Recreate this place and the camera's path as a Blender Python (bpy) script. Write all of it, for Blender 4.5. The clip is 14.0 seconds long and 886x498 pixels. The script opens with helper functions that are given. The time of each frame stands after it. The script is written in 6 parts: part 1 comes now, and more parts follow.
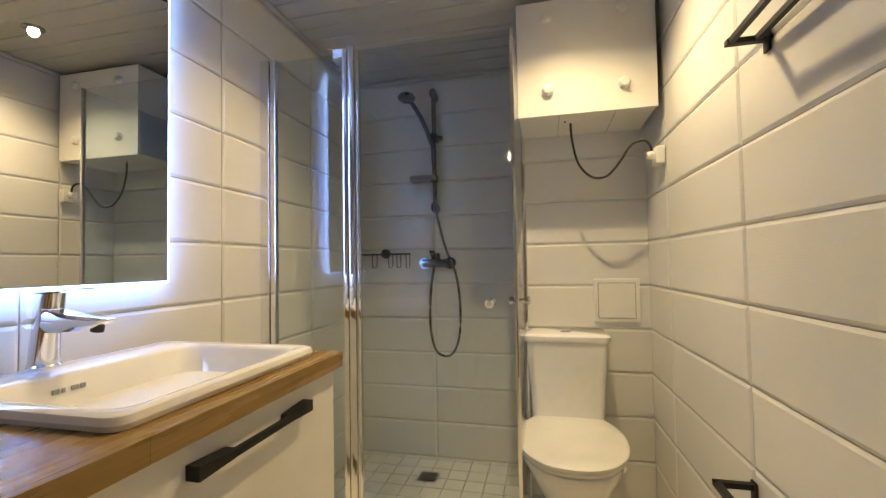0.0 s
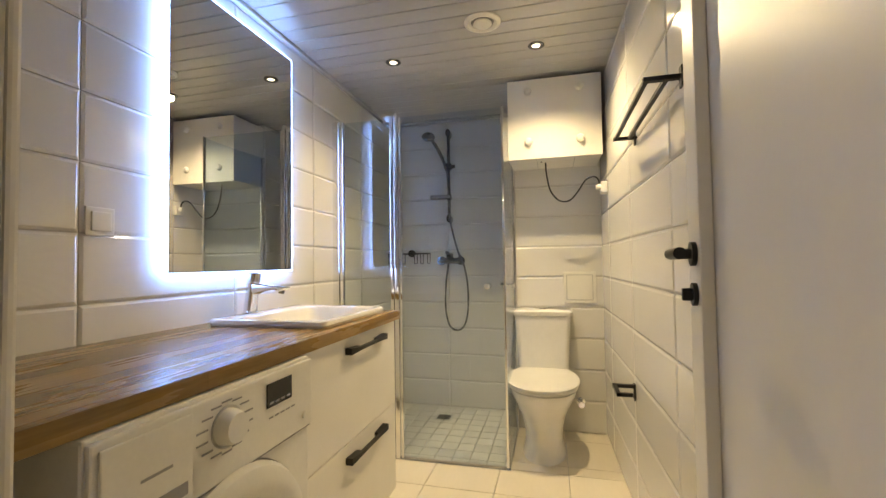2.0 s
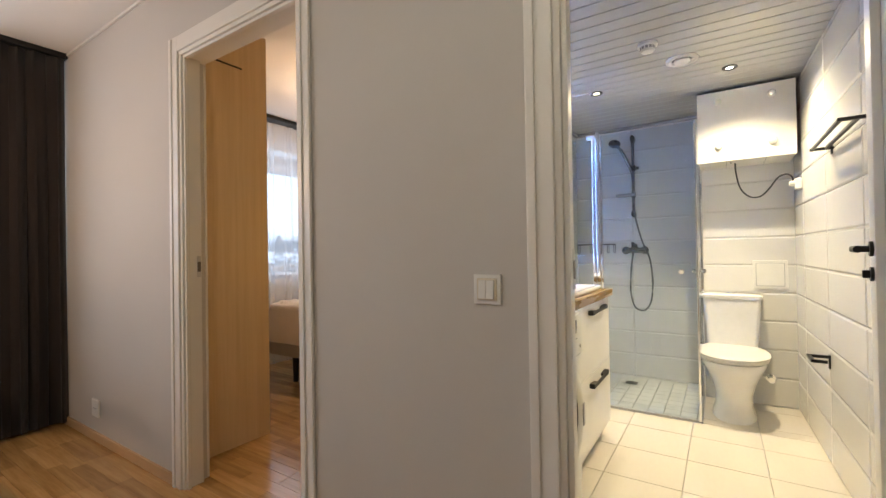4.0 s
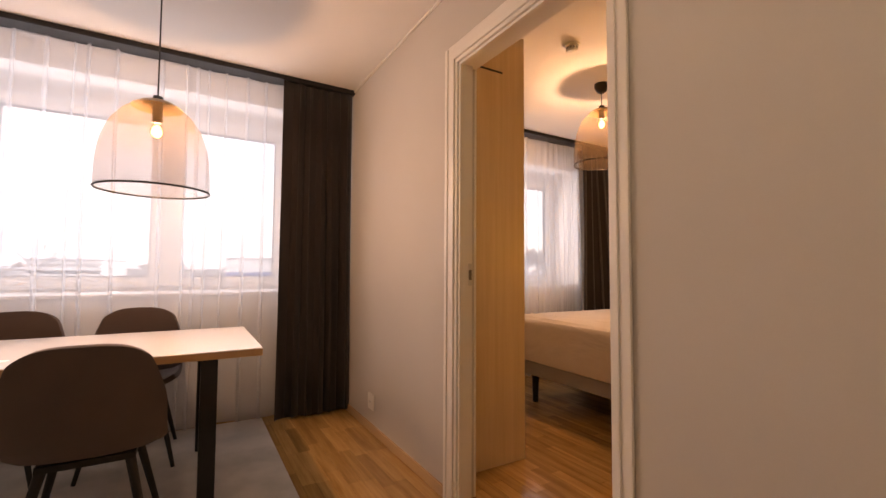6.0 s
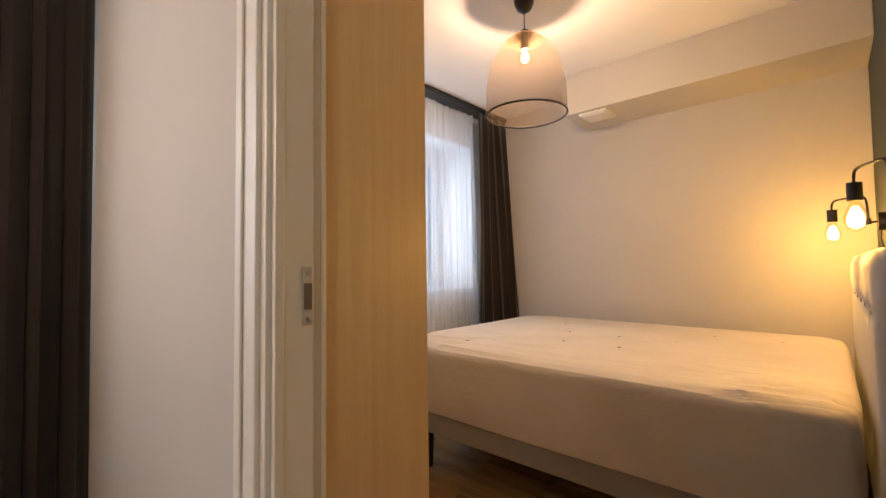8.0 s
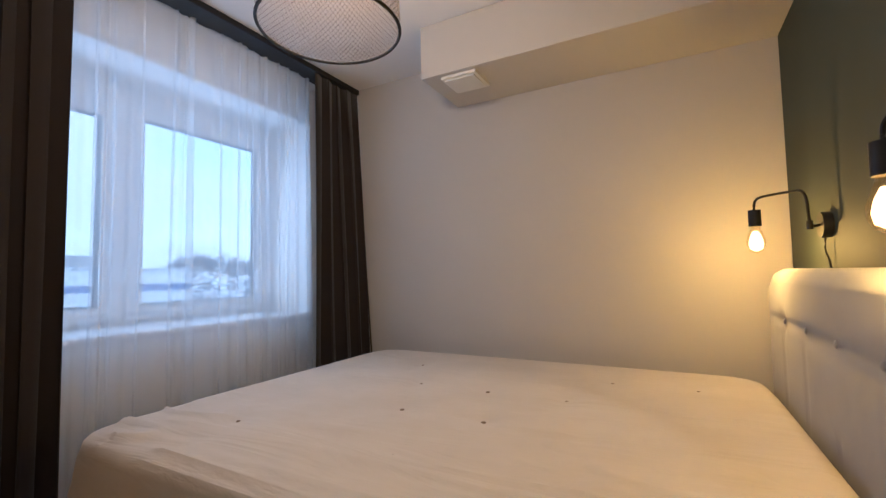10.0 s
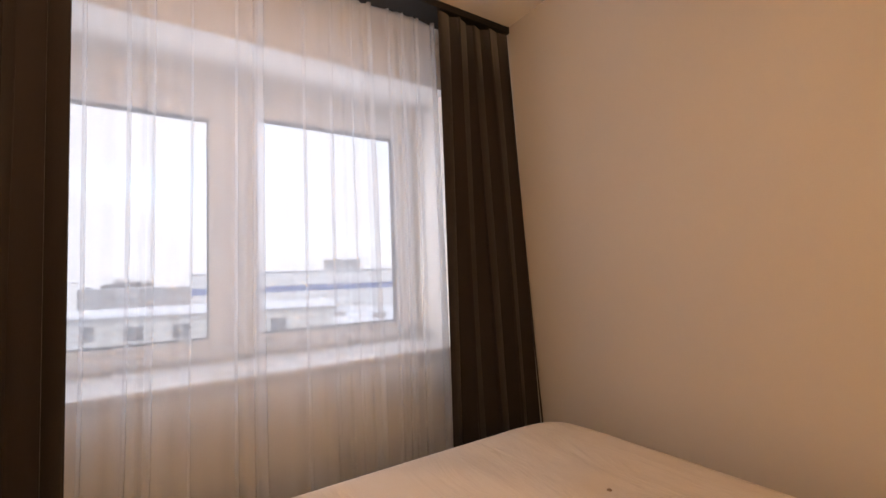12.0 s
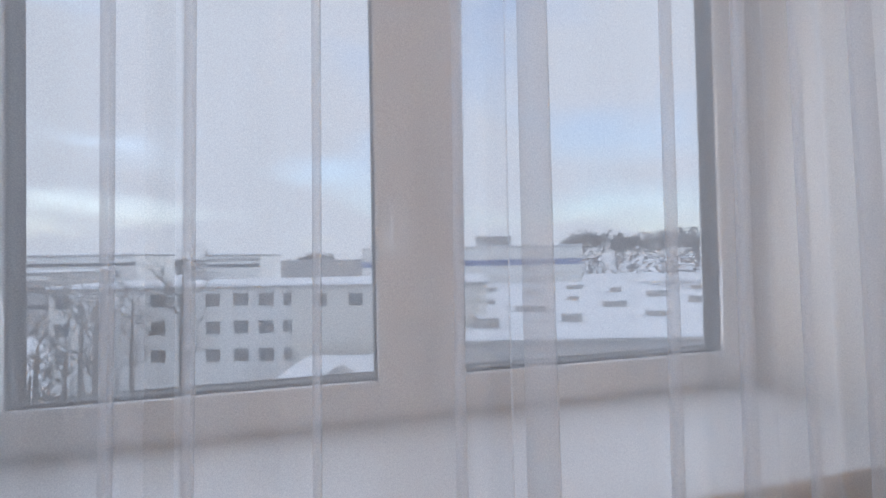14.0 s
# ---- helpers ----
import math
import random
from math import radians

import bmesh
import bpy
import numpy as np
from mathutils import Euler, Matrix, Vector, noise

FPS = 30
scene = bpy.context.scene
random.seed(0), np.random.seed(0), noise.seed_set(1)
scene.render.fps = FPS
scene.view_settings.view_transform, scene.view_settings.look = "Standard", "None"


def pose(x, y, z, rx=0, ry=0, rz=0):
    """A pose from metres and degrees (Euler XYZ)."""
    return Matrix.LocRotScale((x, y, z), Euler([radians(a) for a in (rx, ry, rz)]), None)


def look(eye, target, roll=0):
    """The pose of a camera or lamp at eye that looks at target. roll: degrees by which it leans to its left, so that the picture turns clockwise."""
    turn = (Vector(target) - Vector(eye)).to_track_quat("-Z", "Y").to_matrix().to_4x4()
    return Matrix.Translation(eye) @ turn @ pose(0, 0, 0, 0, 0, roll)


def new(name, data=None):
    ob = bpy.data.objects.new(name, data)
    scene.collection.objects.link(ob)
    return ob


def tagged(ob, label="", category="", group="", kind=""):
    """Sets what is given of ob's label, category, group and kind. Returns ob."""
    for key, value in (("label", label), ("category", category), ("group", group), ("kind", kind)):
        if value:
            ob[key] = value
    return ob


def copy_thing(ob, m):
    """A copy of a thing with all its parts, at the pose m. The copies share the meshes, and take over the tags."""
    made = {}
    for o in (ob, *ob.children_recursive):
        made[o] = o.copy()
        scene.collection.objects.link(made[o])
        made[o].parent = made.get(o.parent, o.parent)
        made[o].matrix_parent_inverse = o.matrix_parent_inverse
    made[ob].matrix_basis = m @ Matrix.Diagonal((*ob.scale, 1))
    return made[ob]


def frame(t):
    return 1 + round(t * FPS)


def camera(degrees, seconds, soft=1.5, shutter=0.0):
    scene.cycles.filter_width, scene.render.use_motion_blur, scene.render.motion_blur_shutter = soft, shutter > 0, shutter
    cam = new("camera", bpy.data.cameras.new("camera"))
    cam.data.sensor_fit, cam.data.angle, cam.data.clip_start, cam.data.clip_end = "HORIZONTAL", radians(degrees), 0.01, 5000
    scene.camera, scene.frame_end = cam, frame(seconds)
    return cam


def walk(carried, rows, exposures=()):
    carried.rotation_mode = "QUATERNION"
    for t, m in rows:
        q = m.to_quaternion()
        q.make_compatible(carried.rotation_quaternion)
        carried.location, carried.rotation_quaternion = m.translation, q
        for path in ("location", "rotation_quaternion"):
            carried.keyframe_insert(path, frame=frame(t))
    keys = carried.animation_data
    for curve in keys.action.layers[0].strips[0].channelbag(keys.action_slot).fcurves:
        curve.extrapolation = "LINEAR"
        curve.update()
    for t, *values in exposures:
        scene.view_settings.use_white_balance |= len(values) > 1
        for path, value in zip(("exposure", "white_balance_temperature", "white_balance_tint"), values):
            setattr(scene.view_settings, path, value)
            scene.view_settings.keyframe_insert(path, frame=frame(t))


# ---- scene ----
cam = camera(92.1, 14.0)
PATH = [
    (0, (0.988, 0.825, 1.117), (0.529, 2.771, 1.185), -1.0),
    (0.5, (1.029, 0.72, 1.115), (0.54, 2.658, 1.196), -1.1),
    (1, (1.076, 0.533, 1.09), (0.593, 2.472, 1.176), -0.8),
    (1.5, (1.152, 0.304, 1.1), (0.654, 2.239, 1.169), -0.6),
    (2, (1.144, 0.028, 1.102), (0.648, 1.964, 1.168), -0.8),
    (2.5, (1.149, -0.24, 1.097), (0.611, 1.686, 1.146), -0.9),
    (3, (1.156, -0.474, 1.11), (0.514, 1.42, 1.144), -1.0),
    (3.5, (1.106, -0.696, 1.121), (0.266, 1.119, 1.143), -1.0),
    (4, (1.019, -0.867, 1.12), (-0.071, 0.81, 1.14), -0.9),
    (4.2, (0.983, -0.913, 1.123), (-0.21, 0.691, 1.142), -0.8),
    (6.3, (0.417, -0.908, 1.096), (-1.314, 0.089, 1.196), 0.4),
    (6.5, (0.311, -0.853, 1.107), (-1.409, 0.163, 1.204), 0.6),
    (7, (0.03, -0.653, 1.13), (-1.627, 0.462, 1.22), -0.2),
    (7.5, (-0.234, -0.391, 1.137), (-1.763, 0.896, 1.219), -0.5),
    (8, (-0.45, -0.159, 1.123), (-1.791, 1.322, 1.206), -0.7),
    (8.5, (-0.599, 0.077, 1.12), (-1.716, 1.733, 1.208), -1.3),
    (9, (-0.669, 0.312, 1.127), (-1.585, 2.087, 1.226), -1.3),
    (9.2, (-0.687, 0.389, 1.141), (-1.541, 2.195, 1.231), -1.3),
    (11.5, (-0.93, 1.647, 1.2), (-2.385, 3.008, 1.376), -1.1),
    (12, (-1.145, 1.765, 1.281), (-2.813, 2.863, 1.404), -2.1),
    (12.5, (-1.453, 1.836, 1.279), (-3.268, 2.672, 1.35), -2.0),
    (13, (-1.795, 1.842, 1.265), (-3.666, 2.545, 1.32), -1.9),
    (13.2, (-1.941, 1.853, 1.275), (-3.83, 2.508, 1.325), -1.8),
    (13.5, (-2.139, 1.865, 1.293), (-4.049, 2.457, 1.335), -1.9),
    (14, (-2.382, 1.866, 1.31), (-4.327, 2.329, 1.345), -1.1),
]
CAM_EXPOSURES = [
    (0.0, 0.95, 6600, 9), (1.5, 1.15, 6600, 8), (2.0, 1.3, 6600, 8), (2.5, 1.5, 6400, 8), (3.0, 1.9, 6300, 8), (3.5, 2.0, 5900, 9),
    (4.2, 2.0, 5500, 10), (6.3, 1.85, 7900, 32), (7.5, 1.95, 7400, 26), (8.0, 2.1, 5700, 11), (8.5, 2.15, 4800, 6), (9.0, 1.95, 4150, 5), (11.4, 1.35, 5900, 17),
    (12.0, 1.65, 6600, 20), (12.5, 1.8, 7000, 22), (13.0, 1.65, 6400, 19), (13.5, 1.35, 6100, 16), (14.0, 0.9, 5900, 14),
]
walk(cam, [(t, look(e, a, r)) for t, e, a, r in PATH], CAM_EXPOSURES)

# ---- world and large lights ----
world = bpy.data.worlds.new("sky")
scene.world = world
world.use_nodes = True
wt = world.node_tree
sky = wt.nodes.new("ShaderNodeTexSky")
sky.sky_type, sky.sun_disc = "NISHITA", False
sky.sun_elevation, sky.sun_rotation = radians(18), radians(200)
cloud = wt.nodes.new("ShaderNodeTexNoise")
cloud.inputs["Scale"].default_value, cloud.inputs["Detail"].default_value = 2.2, 6
wco = wt.nodes.new("ShaderNodeTexCoord")
wmap = wt.nodes.new("ShaderNodeMapping")
wmap.inputs["Scale"].default_value = (1, 1, 3.5)
wramp = wt.nodes.new("ShaderNodeValToRGB")
wramp.color_ramp.elements[0].position, wramp.color_ramp.elements[1].position = 0.30, 0.52
wramp.color_ramp.elements[0].color = (0.38, 0.38, 0.38, 1)
wmix = wt.nodes.new("ShaderNodeMixRGB")
wmix.inputs["Color2"].default_value = (6.8, 6.9, 7.2, 1)
wt.links.new(wco.outputs["Generated"], wmap.inputs["Vector"])
wt.links.new(wmap.outputs["Vector"], cloud.inputs["Vector"])
wt.links.new(cloud.outputs["Fac"], wramp.inputs["Fac"])
wt.links.new(wramp.outputs["Color"], wmix.inputs["Fac"])
wgain = wt.nodes.new("ShaderNodeMixRGB")
wgain.blend_type = "MULTIPLY"
wgain.inputs["Fac"].default_value, wgain.inputs["Color2"].default_value = 1.0, (3.0, 3.0, 3.0, 1)
wt.links.new(sky.outputs["Color"], wgain.inputs["Color1"])
wt.links.new(wgain.outputs["Color"], wmix.inputs["Color1"])
wt.links.new(wmix.outputs["Color"], wt.nodes["Background"].inputs["Color"])
wt.nodes["Background"].inputs["Strength"].default_value = 0.10

sun = new("sun", bpy.data.lights.new("sun", "SUN"))
sun.data.energy, sun.data.angle, sun.data.color = 1.0, radians(14), (1, 0.95, 0.88)
sun.matrix_world = look((0, 0, 30), (-14, -32, 18.5))


def lamp(name, kind, at, energy, color, size=0.05, target=None, spot=None):
    """A lamp of the place, or one added to carry unseen or window light."""
    ob = new(name, bpy.data.lights.new(name, kind))
    ob.data.energy, ob.data.color = energy, color
    if kind == "AREA":
        ob.data.size = size
    else:
        ob.data.shadow_soft_size = size
    if spot:
        ob.data.spot_size, ob.data.spot_blend = radians(spot), 1.0
    ob.matrix_world = look(at, target) if target else Matrix.Translation(at)
    return ob


# area lamps added in the two window openings, standing in for more sky light
for at, wide, high, watts in (((-3.33, 2.07, 1.58), 1.80, 1.20, 2.4), ((-3.33, -1.73, 1.63), 3.0, 1.30, 6.0)):
    day = lamp("window_daylight", "AREA", at, watts, (0.83, 0.92, 1.0), wide, (at[0] + 1, at[1], at[2] - 0.15))
    day.data.shape, day.data.size_y = "RECTANGLE", high
WARM = (1.0, 0.76, 0.42)
BULB = (1.0, 0.63, 0.35)
SCONCE = (1.0, 0.47, 0.07)
SPOT_PLACES = ((0.308, 2.233), (1.085, 2.262))
for (sx, sy), watts, wide in zip(SPOT_PLACES, (23, 35), (112, 142)):
    lamp("spot_light", "SPOT", (sx, sy, 2.205), watts, WARM, 0.02, (sx + 0.1, sy - 0.4, 0), wide)
LR_LAMP, BR_LAMP = (-1.83, -1.064), (-1.585, 1.747)
lamp("dining_bulb_light", "POINT", (*LR_LAMP, 1.73), 12, BULB, 0.014)
lamp("bedroom_bulb_light", "POINT", (*BR_LAMP, 2.20), 10.5, BULB, 0.014)
# Hall lamp out of view, assumed from the warm light on the hall walls.
HALL_LAMP = (0.62, -1.15)
lamp("hall_bulb_light", "POINT", (*HALL_LAMP, 2.36), 3.9, (1.0, 0.85, 0.57), 0.05)
SCONCES = (1.855, 2.86)
SWING = {2.86: radians(16.5)}   # the far wall lamp's arm stands further out


def swung(y, p):
    """A point of a wall lamp's arm, turned about its pivot."""
    return Matrix.Rotation(SWING.get(y, 0.0), 4, "Z") @ Vector((p[0] + 0.06, p[1] + 0.20, p[2])) - Vector((0.06, 0.20, 0))


for sy in SCONCES:
    q = swung(sy, (-0.13, 0, 0))
    lamp("sconce_bulb_light", "POINT", (-0.25 + q.x, sy + q.y, 1.25), 3.4, SCONCE, 0.014)

# ---- materials ----
MATS = {}


def pm(name, col, rough=0.5, metal=0.0, col2=None, scale=8.0, fine=120.0, bump=0.05, stretch=(1, 1, 1), vary=0.0, coat=0.0, sheen=0.0, spec=0.5, island=False):
    """A procedural surface: two scales of mottling in colour, roughness and relief."""
    m = bpy.data.materials.new(name)
    m.use_nodes = True
    nt = m.node_tree
    b = nt.nodes["Principled BSDF"]
    geo = nt.nodes.new("ShaderNodeNewGeometry")
    mp = nt.nodes.new("ShaderNodeMapping")
    mp.inputs["Scale"].default_value = stretch
    nt.links.new(geo.outputs["Position"], mp.inputs["Vector"])
    n1, n2 = nt.nodes.new("ShaderNodeTexNoise"), nt.nodes.new("ShaderNodeTexNoise")
    n1.inputs["Scale"].default_value, n1.inputs["Detail"].default_value = scale, 4
    n2.inputs["Scale"].default_value, n2.inputs["Detail"].default_value = fine, 3
    for n in (n1, n2):
        nt.links.new(mp.outputs["Vector"], n.inputs["Vector"])
    add = nt.nodes.new("ShaderNodeMath")
    add.operation = "MULTIPLY_ADD"
    nt.links.new(n2.outputs["Fac"], add.inputs[0])
    add.inputs[1].default_value = 0.45
    nt.links.new(n1.outputs["Fac"], add.inputs[2])
    ramp = nt.nodes.new("ShaderNodeMapRange")
    ramp.inputs["From Min"].default_value, ramp.inputs["From Max"].default_value = 0.45, 1.0
    nt.links.new(add.outputs[0], ramp.inputs["Value"])
    mix = nt.nodes.new("ShaderNodeMixRGB")
    c2 = col2 or tuple(v * 0.9 for v in col)
    mix.inputs["Color1"].default_value, mix.inputs["Color2"].default_value = (*col, 1), (*c2, 1)
    nt.links.new(ramp.outputs["Result"], mix.inputs["Fac"])
    out = mix.outputs["Color"]
    if vary:
        info = nt.nodes.new("ShaderNodeObjectInfo")
        hsv = nt.nodes.new("ShaderNodeHueSaturation")
        rng = nt.nodes.new("ShaderNodeMapRange")
        rng.inputs["To Min"].default_value, rng.inputs["To Max"].default_value = 1 - vary, 1 + vary
        nt.links.new(geo.outputs["Random Per Island"] if island else info.outputs["Random"], rng.inputs["Value"])
        nt.links.new(rng.outputs["Result"], hsv.inputs["Value"])
        nt.links.new(out, hsv.inputs["Color"])
        out = hsv.outputs["Color"]
    nt.links.new(out, b.inputs["Base Color"])
    b.inputs["Metallic"].default_value = metal
    rr = nt.nodes.new("ShaderNodeMapRange")
    rr.inputs["To Min"].default_value, rr.inputs["To Max"].default_value = max(rough - 0.06, 0.02), min(rough + 0.06, 1)
    nt.links.new(n1.outputs["Fac"], rr.inputs["Value"])
    nt.links.new(rr.outputs["Result"], b.inputs["Roughness"])
    b.inputs["Coat Weight"].default_value = coat
    b.inputs["Sheen Weight"].default_value = sheen
    b.inputs["Specular IOR Level"].default_value = spec
    if bump:
        bp = nt.nodes.new("ShaderNodeBump")
        bp.inputs["Strength"].default_value, bp.inputs["Distance"].default_value = bump, 0.004
        nt.links.new(add.outputs[0], bp.inputs["Height"])
        nt.links.new(bp.outputs["Normal"], b.inputs["Normal"])
    MATS[name] = m
    return m


def wood(name, dark, light, rough, axis, ring=6.0, vary=0.0, fine=60.0, island=False):
    """Wood with grain along one axis."""
    st = {"x": (0.6, ring, ring), "y": (ring, 0.6, ring), "z": (ring, ring, 0.35)}[axis]
    return pm(name, dark, rough, 0, light, 3.0, fine / 4, 0.04, st, vary, island=island)


def glow(name, col, strength):
    m = bpy.data.materials.new(name)
    m.use_nodes = True
    b = m.node_tree.nodes["Principled BSDF"]
    b.inputs["Base Color"].default_value = (*col, 1)
    b.inputs["Emission Color"].default_value = (*col, 1)
    b.inputs["Emission Strength"].default_value = strength
    return m


def glass(name, tint, rough=0.0, through_share=0.9):
    """Thin clear sheet: mostly passes light straight on, with a Fresnel gloss."""
    m = bpy.data.materials.new(name)
    m.use_nodes = True
    nt = m.node_tree
    nt.nodes.remove(nt.nodes["Principled BSDF"])
    tr, gl = nt.nodes.new("ShaderNodeBsdfTransparent"), nt.nodes.new("ShaderNodeBsdfGlossy")
    tr.inputs["Color"].default_value = (*tint, 1)
    gl.inputs["Roughness"].default_value = rough
    lw, pw, sc = nt.nodes.new("ShaderNodeLayerWeight"), nt.nodes.new("ShaderNodeMath"), nt.nodes.new("ShaderNodeMath")
    pw.operation, sc.operation = "POWER", "MULTIPLY_ADD"
    pw.inputs[1].default_value, sc.inputs[1].default_value, sc.inputs[2].default_value = 4.5, 0.75, 0.035
    nt.links.new(lw.outputs["Facing"], pw.inputs[0])
    nt.links.new(pw.outputs[0], sc.inputs[0])
    mx = nt.nodes.new("ShaderNodeMixShader")
    nt.links.new(sc.outputs[0], mx.inputs[0])
    nt.links.new(tr.outputs[0], mx.inputs[1])
    nt.links.new(gl.outputs[0], mx.inputs[2])
    nt.links.new(mx.outputs[0], nt.nodes["Material Output"].inputs["Surface"])
    return m


def weave(name, col, see, scale=900.0, trans=0.5):
    """Thin cloth or mesh that lets a share of the light straight through and scatters some."""
    m = bpy.data.materials.new(name)
    m.use_nodes = True
    nt = m.node_tree
    nt.nodes.remove(nt.nodes["Principled BSDF"])
    tr, di, tl = nt.nodes.new("ShaderNodeBsdfTransparent"), nt.nodes.new("ShaderNodeBsdfDiffuse"), nt.nodes.new("ShaderNodeBsdfTranslucent")
    di.inputs["Color"].default_value = tl.inputs["Color"].default_value = (*col, 1)
    geo, n = nt.nodes.new("ShaderNodeNewGeometry"), nt.nodes.new("ShaderNodeTexNoise")
    n.inputs["Scale"].default_value = scale
    nt.links.new(geo.outputs["Position"], n.inputs["Vector"])
    rng = nt.nodes.new("ShaderNodeMapRange")
    rng.inputs["To Min"].default_value, rng.inputs["To Max"].default_value = see - 0.1, see + 0.1
    nt.links.new(n.outputs["Fac"], rng.inputs["Value"])
    m1, m2 = nt.nodes.new("ShaderNodeMixShader"), nt.nodes.new("ShaderNodeMixShader")
    m1.inputs[0].default_value = trans
    nt.links.new(di.outputs[0], m1.inputs[1])
    nt.links.new(tl.outputs[0], m1.inputs[2])
    nt.links.new(rng.outputs["Result"], m2.inputs[0])
    nt.links.new(m1.outputs[0], m2.inputs[1])
    nt.links.new(tr.outputs[0], m2.inputs[2])
    nt.links.new(m2.outputs[0], nt.nodes["Material Output"].inputs["Surface"])
    return m


def ribbed(m, axis_scale, strength):
    """Adds fine parallel ribs, running level, to a tile surface's relief."""
    nt = m.node_tree
    b = nt.nodes["Principled BSDF"]
    geo = nt.nodes.new("ShaderNodeNewGeometry")
    wv = nt.nodes.new("ShaderNodeTexWave")
    wv.bands_direction = "Z"
    wv.inputs["Scale"].default_value, wv.inputs["Distortion"].default_value = axis_scale, 0.4
    nt.links.new(geo.outputs["Position"], wv.inputs["Vector"])
    bp = nt.nodes.new("ShaderNodeBump")
    bp.inputs["Strength"].default_value, bp.inputs["Distance"].default_value = strength, 0.001
    nt.links.new(wv.outputs["Fac"], bp.inputs["Height"])
    nt.links.new(bp.outputs["Normal"], b.inputs["Normal"])
    return m


M_WALL = pm("greige_wall_paint", (0.55, 0.525, 0.485), 0.75, col2=(0.52, 0.495, 0.455), scale=1.5, fine=260, bump=0.12)
M_GREEN = pm("dark_green_wall_paint", (0.036, 0.047, 0.034), 0.7, scale=2, fine=260, bump=0.12)
M_CEIL = pm("white_ceiling_paint", (0.80, 0.79, 0.77), 0.85, scale=1.2, fine=200, bump=0.06, col2=(0.77, 0.76, 0.74))
M_TRIM = pm("white_painted_wood", (0.78, 0.76, 0.71), 0.35, scale=3, fine=150, bump=0.03, col2=(0.74, 0.72, 0.67))
M_DOOR = pm("white_door_paint", (0.80, 0.78, 0.73), 0.42, scale=2.5, fine=90, bump=0.03, col2=(0.77, 0.75, 0.70))
M_TILE = ribbed(pm("glazed_white_tile", (0.72, 0.71, 0.68), 0.08, scale=4, fine=70, vary=0.03, col2=(0.69, 0.68, 0.65)), 110, 0.16)
M_GROUT = pm("pale_grout", (0.66, 0.63, 0.58), 0.85, scale=14, fine=180, bump=0.2)
M_FTILE = pm("cream_floor_tile", (0.80, 0.74, 0.62), 0.32, scale=5, fine=60, vary=0.02, col2=(0.74, 0.68, 0.56), stretch=(1, 0.3, 1))
M_STILE = pm("grey_mosaic_tile", (0.66, 0.66, 0.62), 0.35, scale=9, fine=90, vary=0.05)
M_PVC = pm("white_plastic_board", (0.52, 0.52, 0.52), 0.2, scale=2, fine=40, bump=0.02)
M_CERAM = pm("white_glazed_ceramic", (0.86, 0.85, 0.83), 0.06, scale=2, fine=30, bump=0.0, coat=0.3)
M_CAB = pm("matt_white_cabinet_front", (0.80, 0.78, 0.73), 0.38, scale=3, fine=150, bump=0.02)
M_OAK_TOP = wood("oiled_oak_worktop", (0.135, 0.072, 0.016), (0.33, 0.205, 0.058), 0.27, "y", 8)
M_CHROME = pm("polished_chrome", (0.86, 0.87, 0.89), 0.07, 1.0, scale=6, fine=50, bump=0.0)
M_STEEL = pm("brushed_steel", (0.60, 0.60, 0.60), 0.3, 1.0, scale=30, fine=200)
# Dark tone of the hinge pins; also holds the strike hole's shade.
M_BRONZEHOLE = pm("shaded_plastic_box", (0.16, 0.14, 0.12), 0.6)
M_HOSE = pm("dark_ribbed_hose_steel", (0.16, 0.165, 0.17), 0.28, 0.9, scale=30, fine=400)
# Chrome with the dark surroundings it mirrors put into its colour.
M_DCHROME = pm("dark_reflection_chrome", (0.26, 0.27, 0.28), 0.1, 1.0, scale=6, fine=50, bump=0.0)
M_STEELS = pm("satin_nickel", (0.62, 0.61, 0.58), 0.5, 0.35, scale=30, fine=200)
M_BLACK = pm("matt_black_metal", (0.013, 0.013, 0.014), 0.5, 0.3, scale=20, fine=200)
M_DARK = pm("black_plastic", (0.012, 0.012, 0.013), 0.3, scale=20, fine=120)
M_WHITEP = pm("white_plastic", (0.78, 0.77, 0.72), 0.3, scale=6, fine=100, bump=0.02)
M_CREAM = pm("cream_plastic", (0.72, 0.65, 0.50), 0.3, scale=6, fine=100, bump=0.02)
M_GREYP = pm("grey_plastic_print", (0.30, 0.30, 0.30), 0.5)
M_SCREEN = pm("dark_display_glass", (0.02, 0.02, 0.022), 0.08)
M_MIRROR = pm("silvered_mirror", (0.70, 0.71, 0.71), 0.015, 1.0, scale=3, fine=20, bump=0.0, col2=(0.69, 0.70, 0.70))
for link in list(M_MIRROR.node_tree.nodes["Principled BSDF"].inputs["Roughness"].links):
    M_MIRROR.node_tree.links.remove(link)
M_MIRROR.node_tree.nodes["Principled BSDF"].inputs["Roughness"].default_value = 0.0
M_GLASS = glass("shower_glass", (0.89, 0.93, 0.97))
M_PANE = glass("window_glass", (0.72, 0.74, 0.745))
M_DOORGL = pm("washer_door_glass", (0.008, 0.008, 0.009), 0.08, spec=0.3)
M_LED = glow("mirror_led_strip", (0.31, 0.51, 1.0), 7.2)
M_SPOTGL = glow("spot_lamp_face", (1.0, 0.85, 0.6), 3.5)
M_BULB = glow("filament_bulb", (1.0, 0.60, 0.20), 2.2)
M_BULBGL = glass("clear_bulb_glass", (1.0, 0.93, 0.80))
M_STRIP = wood("oak_parquet_strip", (0.27, 0.150, 0.048), (0.47, 0.285, 0.105), 0.2, "x", 9, vary=0.22)
